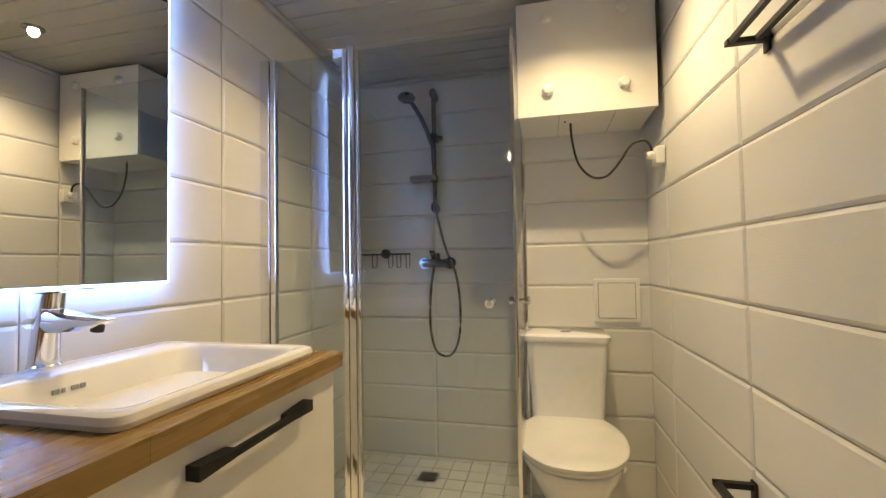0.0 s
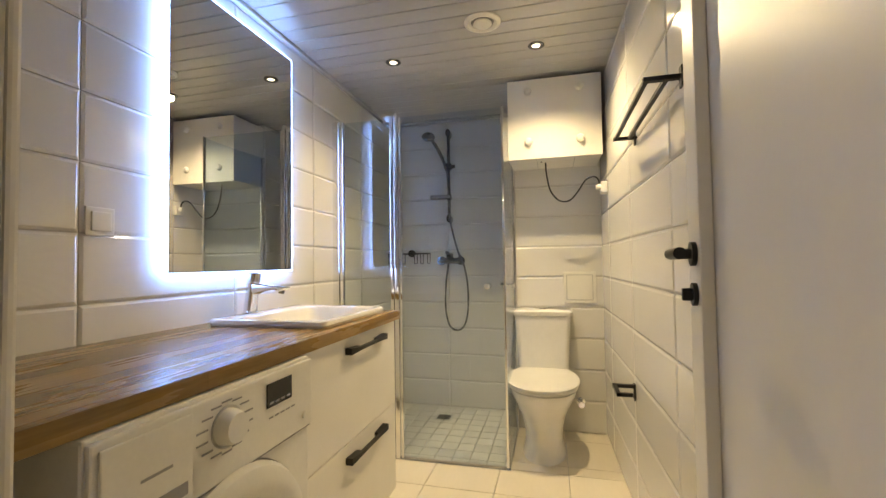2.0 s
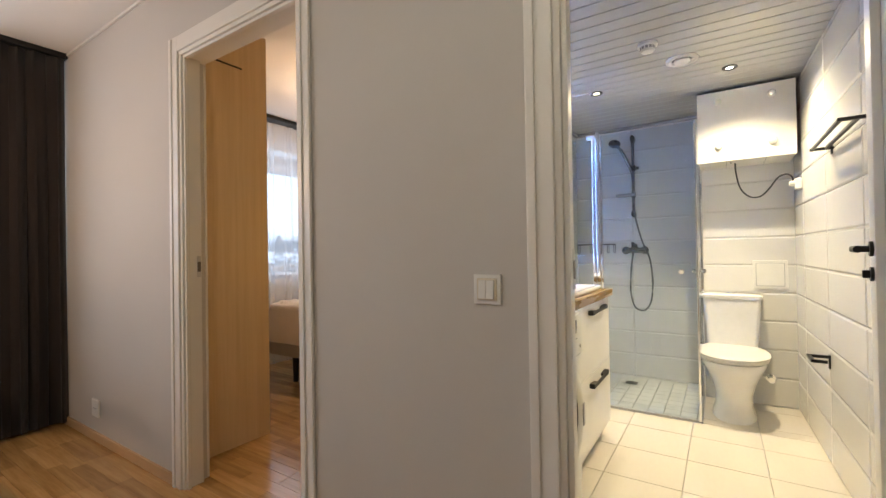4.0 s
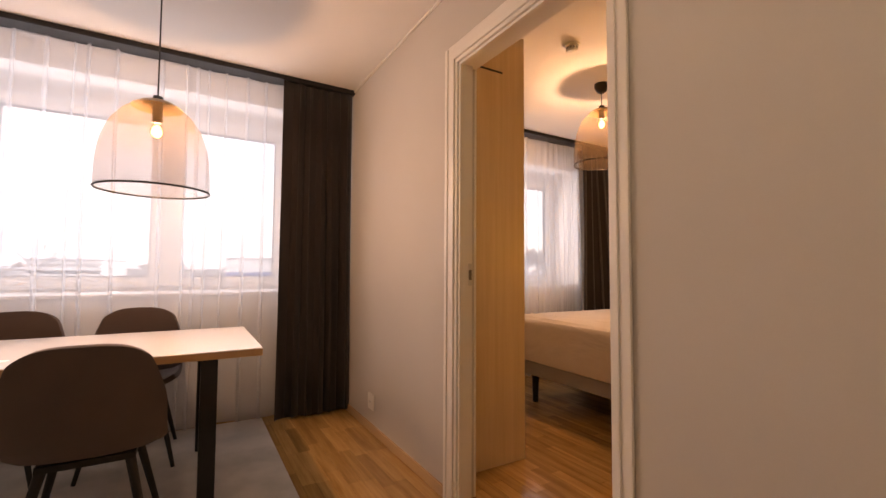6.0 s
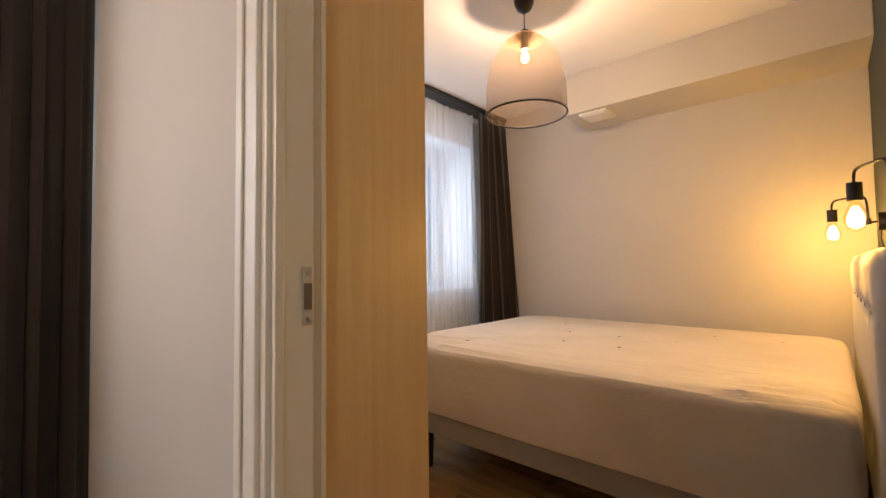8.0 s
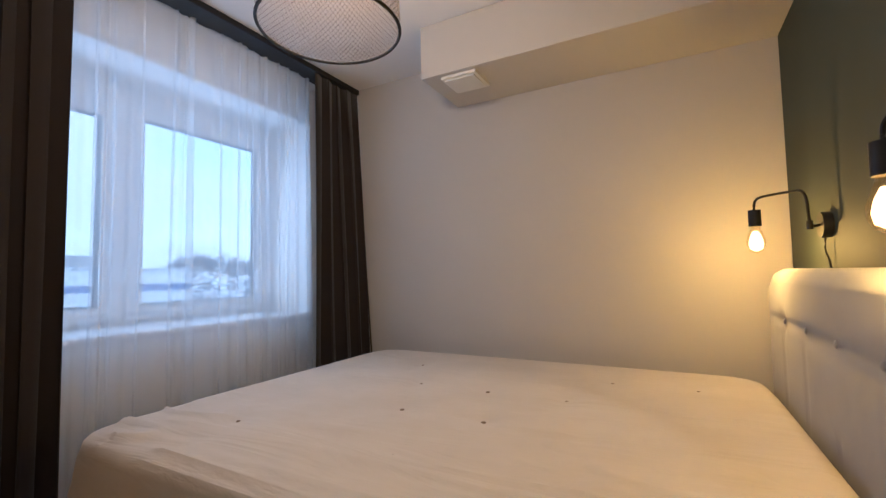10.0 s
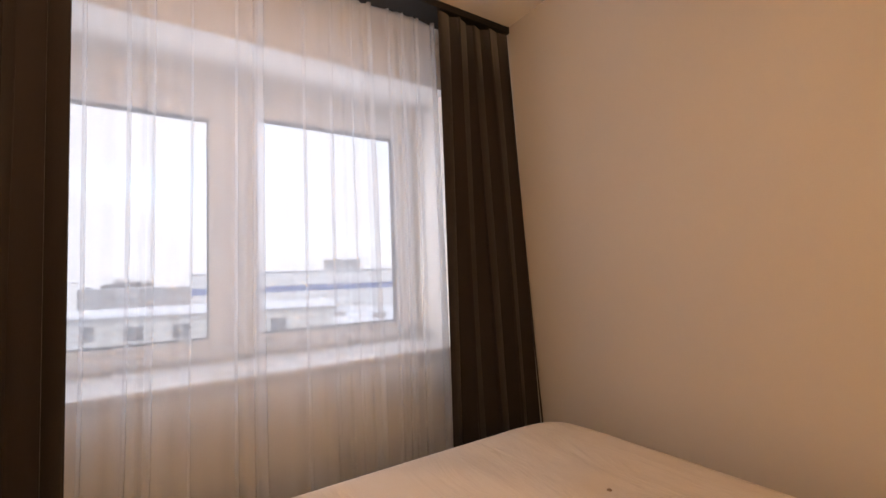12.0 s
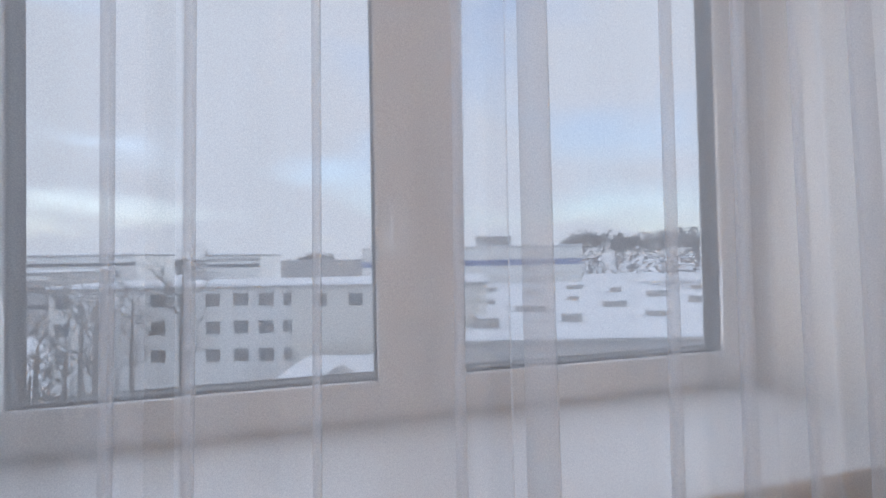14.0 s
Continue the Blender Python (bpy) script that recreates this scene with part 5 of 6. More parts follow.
part("bowl", loft([ell(0, 0.06, 0.125, 0.235, 0.0), ell(0, 0.06, 0.122, 0.23, 0.02), ell(0, 0.05, 0.105, 0.205, 0.08), ell(0, 0.04, 0.108, 0.21, 0.16), ell(0, 0.02, 0.13, 0.235, 0.25), ell(0, 0.0, 0.165, 0.27, 0.33), ell(0, -0.02, 0.182, 0.268, 0.37), ell(0, -0.02, 0.186, 0.268, 0.395), ell(0, -0.02, 0.17, 0.25, 0.402)]), M_CERAM, to, "", True)
part("deck", bx(-0.16, 0.16, 0.12, 0.34, 0.30, 0.398, bev=0.02), M_CERAM, to, "", True)
part("seat_ring", loft([ell(0, -0.025, 0.190, 0.262, 0.403), ell(0, -0.025, 0.196, 0.268, 0.408), ell(0, -0.025, 0.196, 0.268, 0.416), ell(0, -0.025, 0.192, 0.264, 0.420)]), M_WHITEP, to, "", True)
part("lid", loft([ell(0, -0.025, 0.196, 0.268, 0.4205), ell(0, -0.025, 0.203, 0.275, 0.425), ell(0, -0.025, 0.203, 0.275, 0.434), ell(0, -0.025, 0.192, 0.262, 0.442), ell(0, -0.025, 0.12, 0.17, 0.446), ell(0, -0.025, 0.01, 0.02, 0.447)]), M_WHITEP, to, "white plastic lid", True)
for x in (-0.08, 0.08):
    part("lid_hinge", rd((x - 0.02, 0.235, 0.43), (x + 0.02, 0.235, 0.43), 0.012), M_WHITEP, to)
part("cistern", loft([rrect(-0.145, 0.145, 0.17, 0.335, 0.398, 0.03), rrect(-0.15, 0.15, 0.165, 0.338, 0.43, 0.03), rrect(-0.172, 0.172, 0.15, 0.34, 0.765, 0.03)]), M_CERAM, to, "", True)
part("cistern_lid", loft([rrect(-0.178, 0.178, 0.144, 0.342, 0.7665, 0.03), rrect(-0.181, 0.181, 0.141, 0.343, 0.775, 0.03), rrect(-0.181, 0.181, 0.141, 0.343, 0.792, 0.03), rrect(-0.17, 0.17, 0.152, 0.335, 0.80, 0.03)]), M_CERAM, to, "", True)
part("flush_button", lathe([(0.026, 0.0), (0.026, 0.008), (0.02, 0.012), (0.001, 0.012)], 24, (0.0, 0.24, 0.80)), M_CHROME, to, "chrome flush button", True)
av = thing("angle_valve", (1.30, TB - 0.009, 0.20), "chrome angle valve with hose behind the toilet", "valve")
part("rosette", rd((0, 0, 0), (0, -0.006, 0), 0.028, seg=22), M_CHROME, av, "", True)
part("body", rd((0, -0.005, 0), (0, -0.06, 0), 0.011), M_CHROME, av, "", True)
part("wheel", rd((0, -0.06, 0), (0, -0.08, 0), 0.019), M_CHROME, av, "", True)
part("hose", tube([(0, -0.04, 0.0), (-0.03, -0.05, 0.03), (-0.10, -0.06, 0.10), (-0.12, -0.07, 0.25), (-0.12, -0.08, 0.30)], 0.006, 8, 4), M_STEEL, av, "", True)

ht = thing("inspection_hatch", (1.31, TB - 0.009, 0.933), "white plastic inspection hatch in the tiled wall", "hatch")
part("frame", bx(-0.10, 0.10, -0.012, -0.0005, -0.10, 0.10, bev=0.003), M_WHITEP, ht)
part("shadow_gap", bx(-0.082, 0.082, -0.0126, -0.0121, -0.082, 0.082), M_GREYP, ht)
part("door", bx(-0.079, 0.079, -0.015, -0.0127, -0.079, 0.079, bev=0.001), M_WHITEP, ht)

hb2 = thing("water_heater_box", (0.90, 2.62, 1.72), "white boxed water heater hung over the toilet", "water heater")
bw2, bd2, bh2 = 0.535, TB - 2.62 - 0.010, BCEIL - 1.72 - 0.03
part("casing", bx(0.0, bw2, 0.012, bd2, 0.0, bh2, bev=0.003), M_CAB, hb2)
part("front_panel", bx(-0.002, bw2 + 0.002, -0.004, 0.0115, -0.004, bh2 + 0.002, bev=0.002), M_DOOR, hb2, "glossy white front panel")
for x in (0.165, 0.385):
    part("bottom_seam", bx(x - 0.001, x + 0.001, 0.013, bd2 - 0.002, -0.0012, -0.0002), M_GREYP, hb2)
for x, z in ((0.12, 0.10), (0.415, 0.10), (0.12, bh2 - 0.07), (0.415, bh2 - 0.07)):
    k = part("cap", lathe([(0.024, 0.0), (0.024, 0.010), (0.017, 0.022), (0.001, 0.025)], 8), M_WHITEP, hb2, "white screw cap", False, (x, -0.004, z))
    k.rotation_euler = (math.pi / 2, 0, 0)
part("pilot_light", rd((0.19, 0.10, -0.006), (0.19, 0.10, 0.001), 0.004, seg=8), M_DARK, hb2)
sck = thing("power_outlet", (BR + SKEW * 0.28 - 0.0095, 2.67, 1.53), "white surface power outlet on the tiled wall", "wall socket")
part("box", bx(-0.035, 0.0, -0.035, 0.035, -0.035, 0.035, bev=0.006), M_WHITEP, sck)
part("plug", rd((-0.035, 0, 0.005), (-0.06, 0, 0.005), 0.02, 0.014), M_WHITEP, sck, "", True)
cb = part("power_cable", tube([(1.115, 2.74, 1.715), (1.118, 2.74, 1.65), (1.14, 2.73, 1.54), (1.19, 2.72, 1.475), (1.25, 2.71, 1.47), (1.30, 2.70, 1.52), (1.345, 2.685, 1.585), (1.39, 2.675, 1.60), (1.415, 2.67, 1.575), (1.418, 2.67, 1.536)], 0.005, 8, 6), M_DARK, None, "", True)
tagged(cb, "black looped power cable of the water heater", "cable")


def flat_bar(points, w, h):
    """Square bar along points, in one bmesh."""
    bm = bmesh.new()
    for a, b in zip(points, points[1:]):
        a, b = Vector(a), Vector(b)
        d = b - a
        m = Matrix.Translation((a + b) / 2) @ d.to_track_quat("Y", "Z").to_matrix().to_4x4() @ Matrix.Diagonal((w, d.length + w, h, 1))
        bmesh.ops.create_cube(bm, size=1, matrix=m)
    return bm


def wall_x(y):
    return BR + SKEW * (TB - y) - 0.010


tr = thing("towel_rack", (0, 0, 0), "matt black metal towel rack on the tiled wall", "towel rack")
ya, yb, tz = 1.89, 1.30, 1.60
xo = wall_x(ya) - 0.075
for y in (ya, yb):
    part("arm", flat_bar([(wall_x(y), y, tz), (xo, y, tz)], 0.018, 0.012), M_BLACK, tr)
    part("wall_plate", bx(wall_x(y) - 0.006, wall_x(y) - 0.0003, y - 0.014, y + 0.014, tz - 0.03, tz + 0.03, bev=0.003), M_BLACK, tr)
for x in (xo, xo + 0.052):
    part("bar", flat_bar([(x, ya, tz + 0.001), (x, yb, tz + 0.001)], 0.012, 0.012), M_BLACK, tr)
ph = thing("paper_holder", (0, 0, 0), "matt black toilet paper holder on the tiled wall", "paper holder")
py = 2.03
part("wall_plate", bx(wall_x(py) - 0.007, wall_x(py) - 0.0003, py - 0.014, py + 0.014, 0.50, 0.572, bev=0.003), M_BLACK, ph)
px = wall_x(py) - 0.085
part("arm", flat_bar([(wall_x(py) - 0.007, py, 0.56), (px, py, 0.56), (px, py - 0.13, 0.56), (px + 0.045, py - 0.13, 0.56)], 0.016, 0.014), M_BLACK, ph)

# bathroom door, standing open along the wall
do = thing("bathroom_door", (1.439, WY1 + 0.012, 0.008), "white painted door with black handle, standing open", "door")
dlx = 0.705
do.location, do.rotation_euler = (1.377, WY1 - 0.008, 0.008), (0, 0, radians(-4.9))
for hz in (0.25, 1.02, 1.80):
    hg = part("hinge", bx(0.006, 0.012, -0.0035, -0.0005, hz - 0.045, hz + 0.045, bev=0.001), M_STEEL, do, "narrow steel hinge leaf")
    part("hinge_pin", rd((0.009, -0.005, hz - 0.05), (0.009, -0.005, hz - 0.03), 0.0035, seg=10), M_BRONZEHOLE, hg)
part("leaf", bx(0.0, 0.036, 0.0, dlx, 0.0, 2.07, bev=0.003), M_DOOR, do)
part("lock_stile", bx(-0.024, -0.0005, dlx - 0.096, dlx, 0.0, 2.07, bev=0.003), M_DOOR, do)
hz = 1.105
hn = part("door_handle", rd((-0.0245, dlx - 0.06, hz), (-0.033, dlx - 0.06, hz), 0.023, seg=30), M_BLACK, do, "matt black lever handle", True)
part("neck", rd((-0.033, dlx - 0.06, hz), (-0.07, dlx - 0.06, hz), 0.010), M_BLACK, hn, "", True)
part("lever", tube([(-0.066, dlx - 0.062, hz), (-0.07, dlx - 0.08, hz), (-0.071, dlx - 0.12, hz), (-0.071, dlx - 0.18, hz)], 0.0105, 12, 4), M_BLACK, hn, "", True)
ky = part("lock_rosette", rd((-0.0245, dlx - 0.06, 1.028), (-0.032, dlx - 0.06, 1.028), 0.022, seg=30), M_BLACK, do, "matt black lock rosette", True)
part("thumb_turn", bx(-0.05, -0.032, dlx - 0.071, dlx - 0.059, 1.016, 1.040, bev=0.003), M_BLACK, ky)

# spot lamps in the board ceiling
for sx, sy in SPOT_PLACES:
    sp = thing("ceiling_spot", (sx, sy, BCEIL), "recessed round steel ceiling spot, lit warm", "ceiling spot", "bathroom ceiling spots")
    part("ring", lathe([(0.041, 0.0), (0.042, -0.004), (0.036, -0.008), (0.024, -0.007), (0.019, 0.0)], 32), M_DCHROME, sp, "", True)
    p = part("lamp_face", lathe([(0.0195, -0.003), (0.012, -0.0045), (0.001, -0.005)], 24), M_SPOTGL, sp, "glowing lamp face", True)
    p.visible_shadow = False

# ---- outside: winter view five storeys down ----
GZ = -13.4
OX, OY = Vector((-0.973, 0.232, 0)), Vector((0.232, 0.973, 0))


def afield(d, s, z):
    """A place d metres out from the house and s metres along the street."""
    return Vector((-2.4, 1.87, 0)) + OX * d + OY * s + Vector((0, 0, z))


TURN = math.degrees(math.atan2(OX.y, OX.x))
gm = bmesh.new()
bmesh.ops.create_grid(gm, x_segments=60, y_segments=60, size=2500)
for v in gm.verts:
    v.co.z = GZ + 0.5 * noise.noise((v.co.x * 0.01, v.co.y * 0.01, 0))
tagged(part("ground", gm, M_SNOW), "snow-covered ground", "ground", "", "structure")


def house(name, d, s0, s1, z1, deep, mat, label, wins=(), snow=True, bands=()):
    """A block whose front stands d metres out, from s0 to s1 along the street."""
    t = thing(name, (0, 0, 0), label, "building")
    t.matrix_basis = Matrix.Translation(afield(d, s0, GZ)) @ pose(0, 0, 0, 0, 0, TURN - 90)
    # local: y away from the viewer, x to the right is -x
    w, h = s1 - s0, z1 - GZ
    holes = [(wx - ww / 2, wx + ww / 2, wz - wh / 2 - GZ, wz + wh / 2 - GZ) for wx, wz, ww, wh in wins]
    part("wall", slab(0, 0.35, "x", 0, w, 0, h, holes), mat, t)
    part("wall", bx(0, w, 0.36, deep, 0, h), mat, t)
    rf = part("roof", bx(-0.25, w + 0.25, -0.25, deep + 0.25, h, h + 0.35, bev=0.05), M_SNOW if snow else M_FACADE3, t, "snow-covered flat roof")
    part("eaves", bx(-0.3, w + 0.3, -0.3, deep, h - 0.25, h - 0.01), M_FACADE3, t)
    for a, b, c, e in holes:
        wo = part("window", bx(a, b, 0.22, 0.27, c, e), M_FRAME, t)
        m = (a + b) / 2
        for lo, hi in ((a + 0.07, m - 0.04), (m + 0.04, b - 0.07)):
            part("pane", bx(lo, hi, 0.20, 0.218, c + 0.07, e - 0.07), M_WINDARK, wo)
    for z0, zz, mm in bands:
        part("cladding_band", bx(0.2, w - 0.2, -0.06, -0.01, z0 - GZ, zz - GZ), mm, t)
    return t


def along(px, d):
    return (px - 784) / 757 * d


D1 = 47.0
L0, L1 = along(85, D1), along(521, D1)
wl = []
for px in (105, 275, 323, 373, 423, 468, 508):
    for z in (-3.0, -6.05, -9.1):
        wl.append((along(px, D1) - L0, z, 1.75 if px != 508 else 1.2, 1.5))
house("apartment_block", D1, L0, L1, -1.55, 11, M_FACADE2, "three-storey rendered apartment block with snowy roof", wl)
R1 = along(860, D1 - 1)
house("apartment_block_wing", D1 - 1.2, L1, R1, -1.5, 12, M_FACADE, "pale rendered wing of the apartment block", [(along(px, D1 - 1.2) - L1, -3.1, 1.6, 1.45) for px in (563, 627, 700, 770)])
house("low_annex", 33, along(463, 33), along(760, 33), -9.0, 11, M_FACADE, "low annex with snow lying on its roof")
ro = tagged(part("roof_rubble_heap", loft([[(0.0 + r * math.cos(a) * (1 + 0.3 * math.sin(3 * a)), r * 0.8 * math.sin(a), z) for a in (2 * math.pi * k / 14 for k in range(14))] for r, z in ((1.6, 0), (1.2, 0.5), (0.5, 0.9))]), M_FACADE3), "grey covered heap on the annex roof", "roof structure")
ro.matrix_basis = Matrix.Translation(afield(36, along(600, 36), -8.66))
house("wide_flat_hall", 40, along(815, 40), along(1700, 40), -6.6, 75, M_FACADE3, "wide low hall with a snow-covered flat roof")
rnd = random.Random(8)
for k in range(16):
    d = 45 + k * 3.2
    s = along(860 + (k * 149) % 520, d)
    ww, hh = rnd.uniform(0.8, 2.4), rnd.uniform(0.5, 1.1)
    u = thing("roof_vent_unit", (0, 0, 0), "grey rooftop ventilation unit with snow on top", "roof unit", "rooftop ventilation units")
    part("cabinet", bx(-ww, ww, -0.7, 0.7, 0, hh, bev=0.05), M_FACADE3, u)
    part("snow_cap", bx(-ww - 0.05, ww + 0.05, -0.75, 0.75, hh, hh + 0.15, bev=0.05), M_SNOW, u)
    u.matrix_basis = Matrix.Translation(afield(d, s, -6.26)) @ pose(0, 0, 0, 0, 0, TURN - 90)
house("terraced_office", 88, along(-700, 88), along(85, 88), -0.4, 14, M_FACADE3, "grey office building with ribbon windows and snowy roof", (), True, ((-2.0, -1.2, M_FACADE2), (-4.6, -3.6, M_WINDARK), (-8, -7, M_WINDARK)))
house("upper_office", 100, along(-600, 100), along(240, 100), 3.2, 14, M_FACADE2, "pale upper office block with snowy roof", (), True, ((0.6, 1.3, M_WINDARK),))
house("stepped_block", 96, along(365, 96), along(460, 96), 2.6, 12, M_FACADE2, "white stepped block with snowy terraces", (), True, ((-0.2, 0.5, M_WINDARK), (1.2, 1.7, M_FACADE3)))
house("long_white_hall", 150, along(640, 150), along(1030, 150), 4.4, 20, M_FACADE2, "long white hall with a blue band", (), True, ((-2.2, -0.2, M_BLUEBAND),))
house("roof_penthouse", 156, along(845, 156), along(905, 156), 8.2, 8, M_FACADE3, "small grey plant room above the hall", ())
house("far_block", 210, along(330, 210), along(660, 210), 0.5, 14, M_FACADE3, "far grey building under snow", ())


def woods(name, d, s0, s1, z0, z1, label, seed):
    """A far belt of bare trees: many thin uneven crowns of fine twigs."""
    r = random.Random(seed)
    verts, faces = [], []
    n = int((s1 - s0) / 1.3)
    for i in range(n):
        s = s0 + (s1 - s0) * (i + r.random()) / n
        dd = d + r.uniform(0, 25)
        top = z0 + (z1 - z0) * (0.86 + 0.42 * noise.noise((s * 0.035, seed, 0)) + 0.22 * noise.noise((s * 0.16, seed, 4)) + 0.12 * r.random())
        rad = r.uniform(2.0, 4.2)
        mid = top - rad * 1.05
        for k in range(110):
            a, b, c = r.gauss(0, 0.5), r.gauss(0, 0.5), r.gauss(0, 0.5)
            if k > 70:
                c = -r.uniform(0.3, (mid - z0) / rad)
            p = afield(dd + a * rad, s + b * rad, max(z0, min(mid + c * rad, top)))
            e1 = Vector((r.uniform(-1, 1), r.uniform(-1, 1), r.uniform(-0.6, 1))) * 1.1
            e2 = Vector((r.uniform(-1, 1), r.uniform(-1, 1), r.uniform(-1, 1))) * 0.9
            j = len(verts)
            verts += [tuple(p - e1), tuple(p + e2), tuple(p + e1)]
            faces.append((j, j + 1, j + 2))
    me = bpy.data.meshes.new(name)
    me.from_pydata(verts, [], faces)
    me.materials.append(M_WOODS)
    tagged(new(name, me), label, "woods", "", "stuff")


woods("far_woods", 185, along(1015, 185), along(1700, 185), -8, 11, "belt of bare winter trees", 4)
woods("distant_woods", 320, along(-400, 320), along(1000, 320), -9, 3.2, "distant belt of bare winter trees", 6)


def bare_tree(d, s, height, seed, label):
    """A leafless tree: tapered trunk, limbs and many twigs."""
    r = random.Random(seed)
    t = thing("bare_tree", tuple(afield(d, s, GZ)), label, "tree", "bare winter trees")
    trunk, limbs = bmesh.new(), bmesh.new()
    rod(trunk, (0, 0, 0), (0.1, 0.05, height * 0.45), 0.30, 0.19, 10)
    rod(trunk, (0.1, 0.05, height * 0.45), (0.0, 0.2, height * 0.8), 0.19, 0.07, 8)

    def grow(p, dirn, length, rad, depth):
        q = p + dirn * length
        rod(limbs, p, q, rad, rad * 0.55, 5 if depth > 1 else 3)
        if depth == 0:
            return
        for _ in range(3):
            nd = (dirn + Vector((r.uniform(-0.8, 0.8), r.uniform(-0.8, 0.8), r.uniform(-0.1, 0.6)))).normalized()
            grow(p + dirn * length * r.uniform(0.5, 1.0), nd, length * r.uniform(0.55, 0.75), rad * 0.62, depth - 1)

    for k in range(9):
        z = height * (0.25 + 0.06 * k)
        a = k * 2.4 + r.random()
        grow(Vector((0.06, 0.06, z)), Vector((math.cos(a), math.sin(a), 0.75)).normalized(), height * 0.18, 0.085, 3)
    part("trunk", trunk, M_BARK, t)
    part("crown", limbs, M_BARK, t)


for k, (px, d, h) in enumerate(((318, 44, 16.5), (165, 40, 14.5), (140, 43, 13), (60, 38, 9.5), (230, 45, 13), (20, 41, 11), (-60, 40, 12), (110, 36, 8.5), (185, 37, 7.5), (45, 35, 7))):
    bare_tree(d, along(px, d), h, 20 + k, "bare leafless tree standing in the snow")
for k, (px, d) in enumerate(((243, 43), (548, 60))):
    lp = thing("lamp_post", tuple(afield(d, along(px, d), GZ)), "slim grey street lamp post in the snow", "street lamp", "street lamp posts")
    part("pole", rd((0, 0, 0), (0, 0, 8.5), 0.09, 0.05, seg=10), M_STEEL, lp)
    part("lamp_head", bx(-0.1, 0.6, -0.1, 0.1, 8.45, 8.6, bev=0.03), M_FACADE3, lp)

# ---- pieces: wall tiles, floor tiles, parquet ----
TILES = {}


def tile_mesh(w, h, mat, thick, cham, gap):
    """A tile lying in its local xz plane, facing -y."""
    key = (round(w, 3), round(h, 3), mat.name)
    if key not in TILES:
        a, b = w / 2 - gap / 2, h / 2 - gap / 2
        co = [(-a, 0, -b), (a, 0, -b), (a, 0, b), (-a, 0, b), (-a, -thick * 0.55, -b), (a, -thick * 0.55, -b), (a, -thick * 0.55, b), (-a, -thick * 0.55, b)]
        a, b = a - cham, b - cham
        co += [(-a, -thick, -b), (a, -thick, -b), (a, -thick, b), (-a, -thick, b)]
        fs = [(8, 9, 10, 11)] + [(k, (k + 1) % 4, (k + 1) % 4 + 4, k + 4) for k in range(4)] + [(k + 4, (k + 1) % 4 + 4, (k + 1) % 4 + 8, k + 8) for k in range(4)]
        me = bpy.data.meshes.new("tile")
        me.from_pydata(co, [], fs)
        me.materials.append(mat)
        TILES[key] = me
    return TILES[key]


def tile_wall(parent, start, yaw, length, height, first, mat, tw=0.6, th=0.2, local=False):
    """Tiles in a straight stack over a wall that runs from start at heading yaw, first: width of the first column."""
    base = Matrix.Translation(start) @ pose(0, 0, 0, 0, 0, yaw)
    us = [0.0]
    u = first
    while u < length - 0.02:
        us.append(u)
        u += tw
    us.append(length)
    z = 0.0
    r = random.Random(int(length * 1000))
    while z < height - 0.01:
        hh = min(th, height - z)
        for a, b in zip(us, us[1:]):
            ob = new("tile", tile_mesh(b - a, hh, mat, 0.009, 0.009, 0.003))
            ob.parent = parent
            ob.matrix_basis = base @ Matrix.Translation(((a + b) / 2, r.uniform(-0.0004, 0.0004), z + hh / 2))
        z += th


def wall_named(n):
    return bpy.data.objects[n]


tile_wall(wall_named("wall_bath_left"), (BL, WY1, 0), 90, SB - WY1, BCEIL, 2.12 - 1.8 - WY1 + 0.6, M_TILE)
tile_wall(wall_right, (0, 0, 0), -90, TB - WY1, BCEIL, 0.31, M_TILE)
tile_wall(wall_named("wall_shower_back"), (BL, SB, 0), 0, 0.90 - BL, BCEIL, 0.49, M_TILE)
tile_wall(wall_named("wall_toilet_back"), (0.90, TB, 0), 0, BR - 0.90, BCEIL, 0.6, M_TILE)
tile_wall(wall_named("wall_toilet_back"), (0.90, SB, 0), -90, SB - TB, BCEIL, 0.6, M_TILE)

floor_ob = bpy.data.objects["floor"]
FLAT = pose(0, 0, 0, -90, 0, 0)


def floor_tiles(x0, x1, y0, y1, step, ox, oy, mat, z=-0.0120, thick=0.0115):
    xs = sorted({x0, x1, *(ox + step * k for k in range(-60, 60) if x0 + 0.01 < ox + step * k < x1 - 0.01)})
    ys = sorted({y0, y1, *(oy + step * k for k in range(-60, 60) if y0 + 0.01 < oy + step * k < y1 - 0.01)})
    for a, b in zip(xs, xs[1:]):
        for c, d in zip(ys, ys[1:]):
            ob = new("floor_tile", tile_mesh(b - a, d - c, mat, thick, 0.0012, 0.003))
            ob.parent = floor_ob
            ob.matrix_basis = Matrix.Translation(((a + b) / 2, (c + d) / 2, z)) @ FLAT


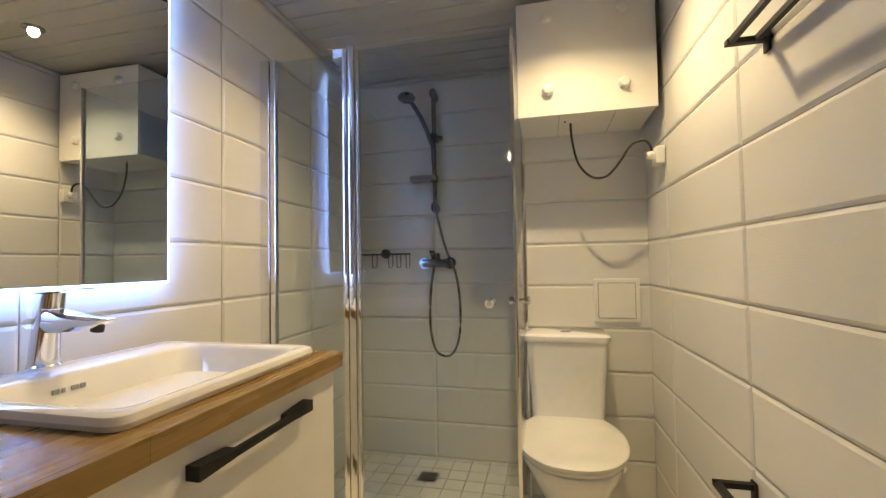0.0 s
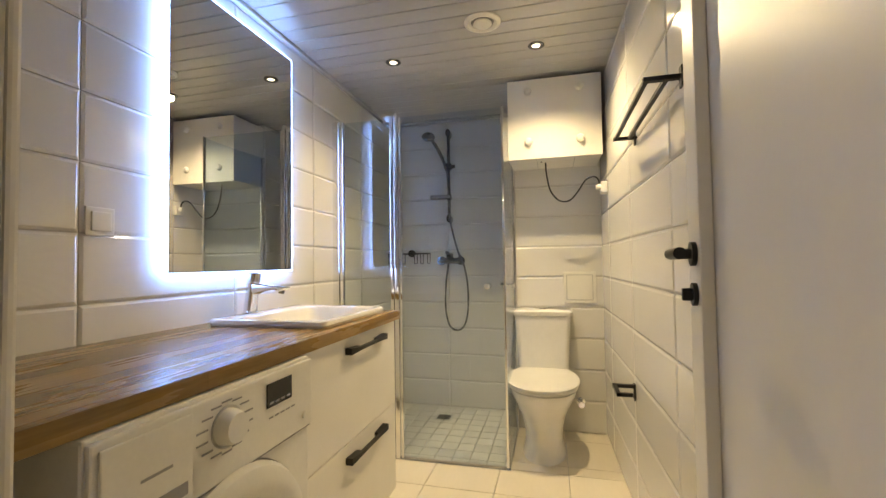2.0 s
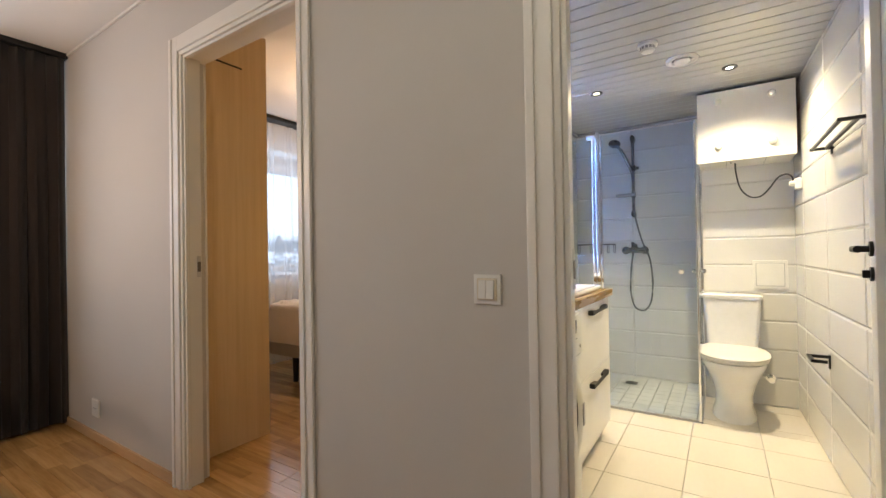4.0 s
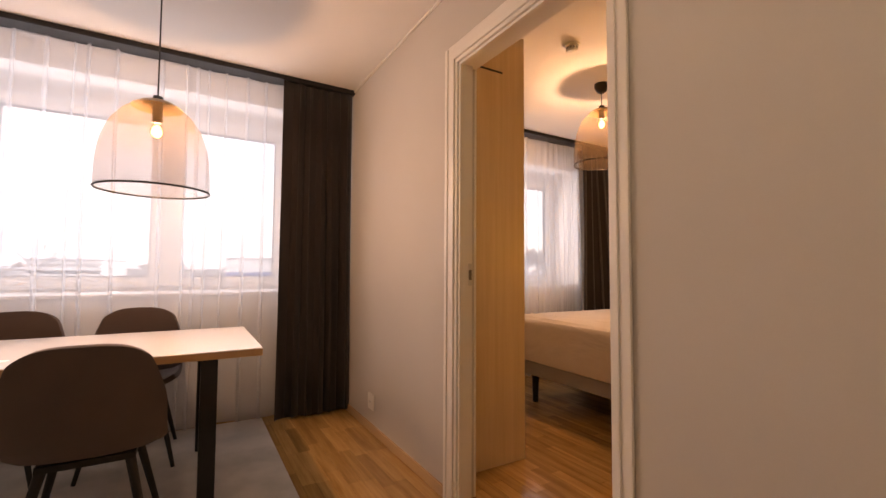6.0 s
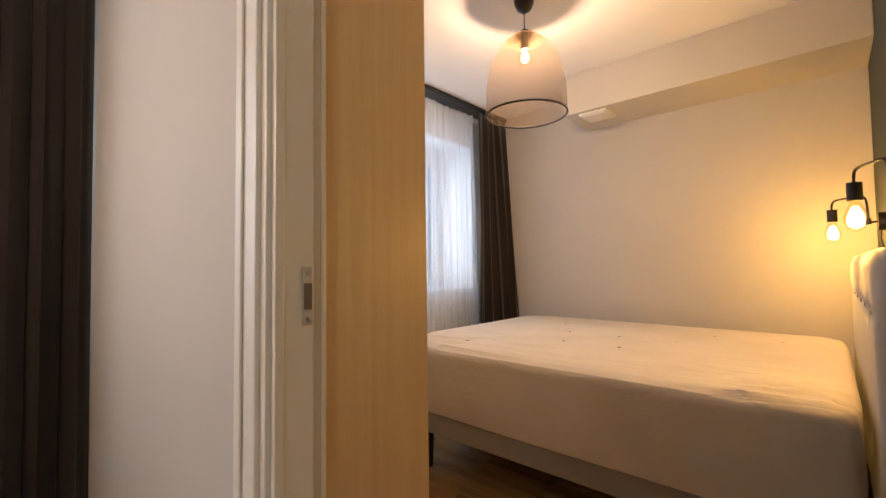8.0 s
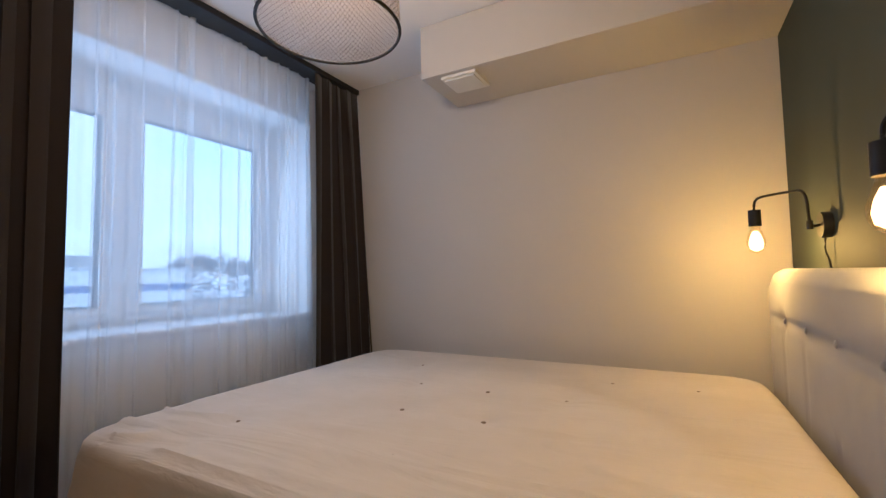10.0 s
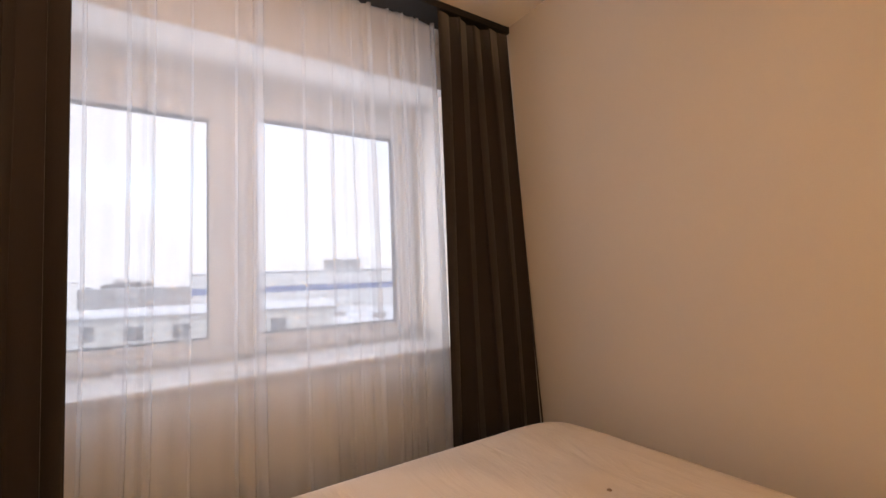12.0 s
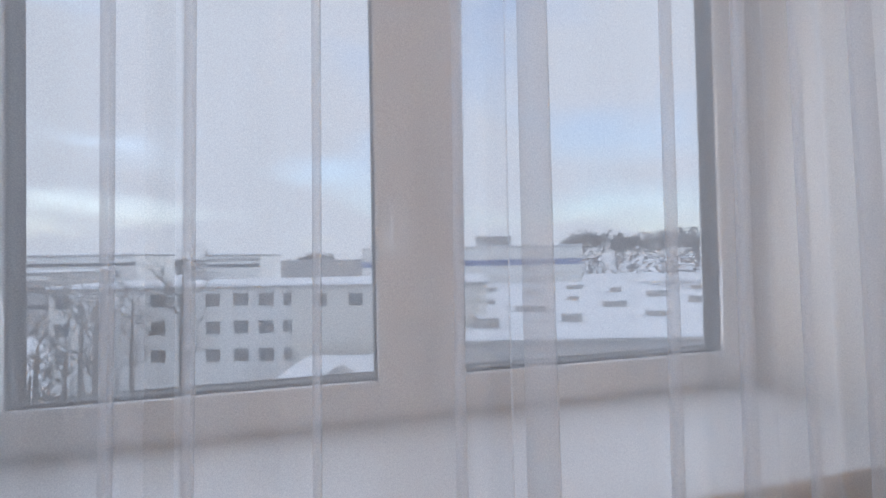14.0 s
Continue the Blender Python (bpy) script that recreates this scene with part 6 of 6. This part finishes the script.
floor_tiles(BL, BR + 0.08, 0.24, 2.352, 0.35, 0.15, 1.745, M_FTILE)
floor_tiles(0.903, BR + 0.02, 2.352, TB, 0.35, 0.15, 1.745, M_FTILE)
floor_tiles(BL, 0.90, 2.354, SB, 0.1, 0.37, 3.02, M_STILE)

SL, SW = 0.42, 0.07


def strip_coords(x0, x1, y0, y1):
    g, c, z0, z1 = 0.0006, 0.0010, -0.012, 0.0
    a, b, d, e = x0 + g, x1 - g, y0 + g, y1 - g
    return [(a, d, z0), (b, d, z0), (b, e, z0), (a, e, z0), (a, d, z1 - c), (b, d, z1 - c), (b, e, z1 - c), (a, e, z1 - c), (a + c, d + c, z1), (b - c, d + c, z1), (b - c, e - c, z1), (a + c, e - c, z1)]


SF = [(8, 9, 10, 11)] + [(k, (k + 1) % 4, (k + 1) % 4 + 4, k + 4) for k in range(4)] + [(k + 4, (k + 1) % 4 + 4, (k + 1) % 4 + 8, k + 8) for k in range(4)]
one = bpy.data.meshes.new("parquet_strip")
one.from_pydata([(x - SL / 2, y - SW / 2, z) for x, y, z in strip_coords(0, SL, 0, SW)], [], SF)
one.materials.append(M_STRIP)
rest_v, rest_f, picked = [], [], 0
rnd = random.Random(2)
for xa, xb, ya, yb in ((FX, HX, LRY, 0.24), (FX, GX, 0.24, FAR)):
    y = ya
    while y < yb - 0.005:
        y2 = min(y + SW, yb)
        x = xa - rnd.uniform(0, SL)
        while x < xb - 0.005:
            p, q = max(x, xa), min(x + SL, xb)
            near = (-2.7 < x < -0.2 and -0.6 < y < 0.24) or (-2.2 < x < -0.3 and 0.24 <= y < 1.5)
            if near and q - p > SL - 0.001 and y2 - y > SW - 0.001 and picked < 290:
                ob = new("parquet_strip", one)
                ob.parent = floor_ob
                ob.location = ((p + q) / 2, (y + y2) / 2, 0)
                picked += 1
            elif q - p > 0.004:
                j = len(rest_v)
                rest_v += strip_coords(p, q, y, y2)
                rest_f += [tuple(k + j for k in f) for f in SF]
            x += SL
        y += SW
me = bpy.data.meshes.new("parquet")
me.from_pydata(rest_v, [], rest_f)
me.materials.append(M_STRIPS)
ob = new("parquet", me)
ob.parent = floor_ob
ob["kind"] = "stuff"
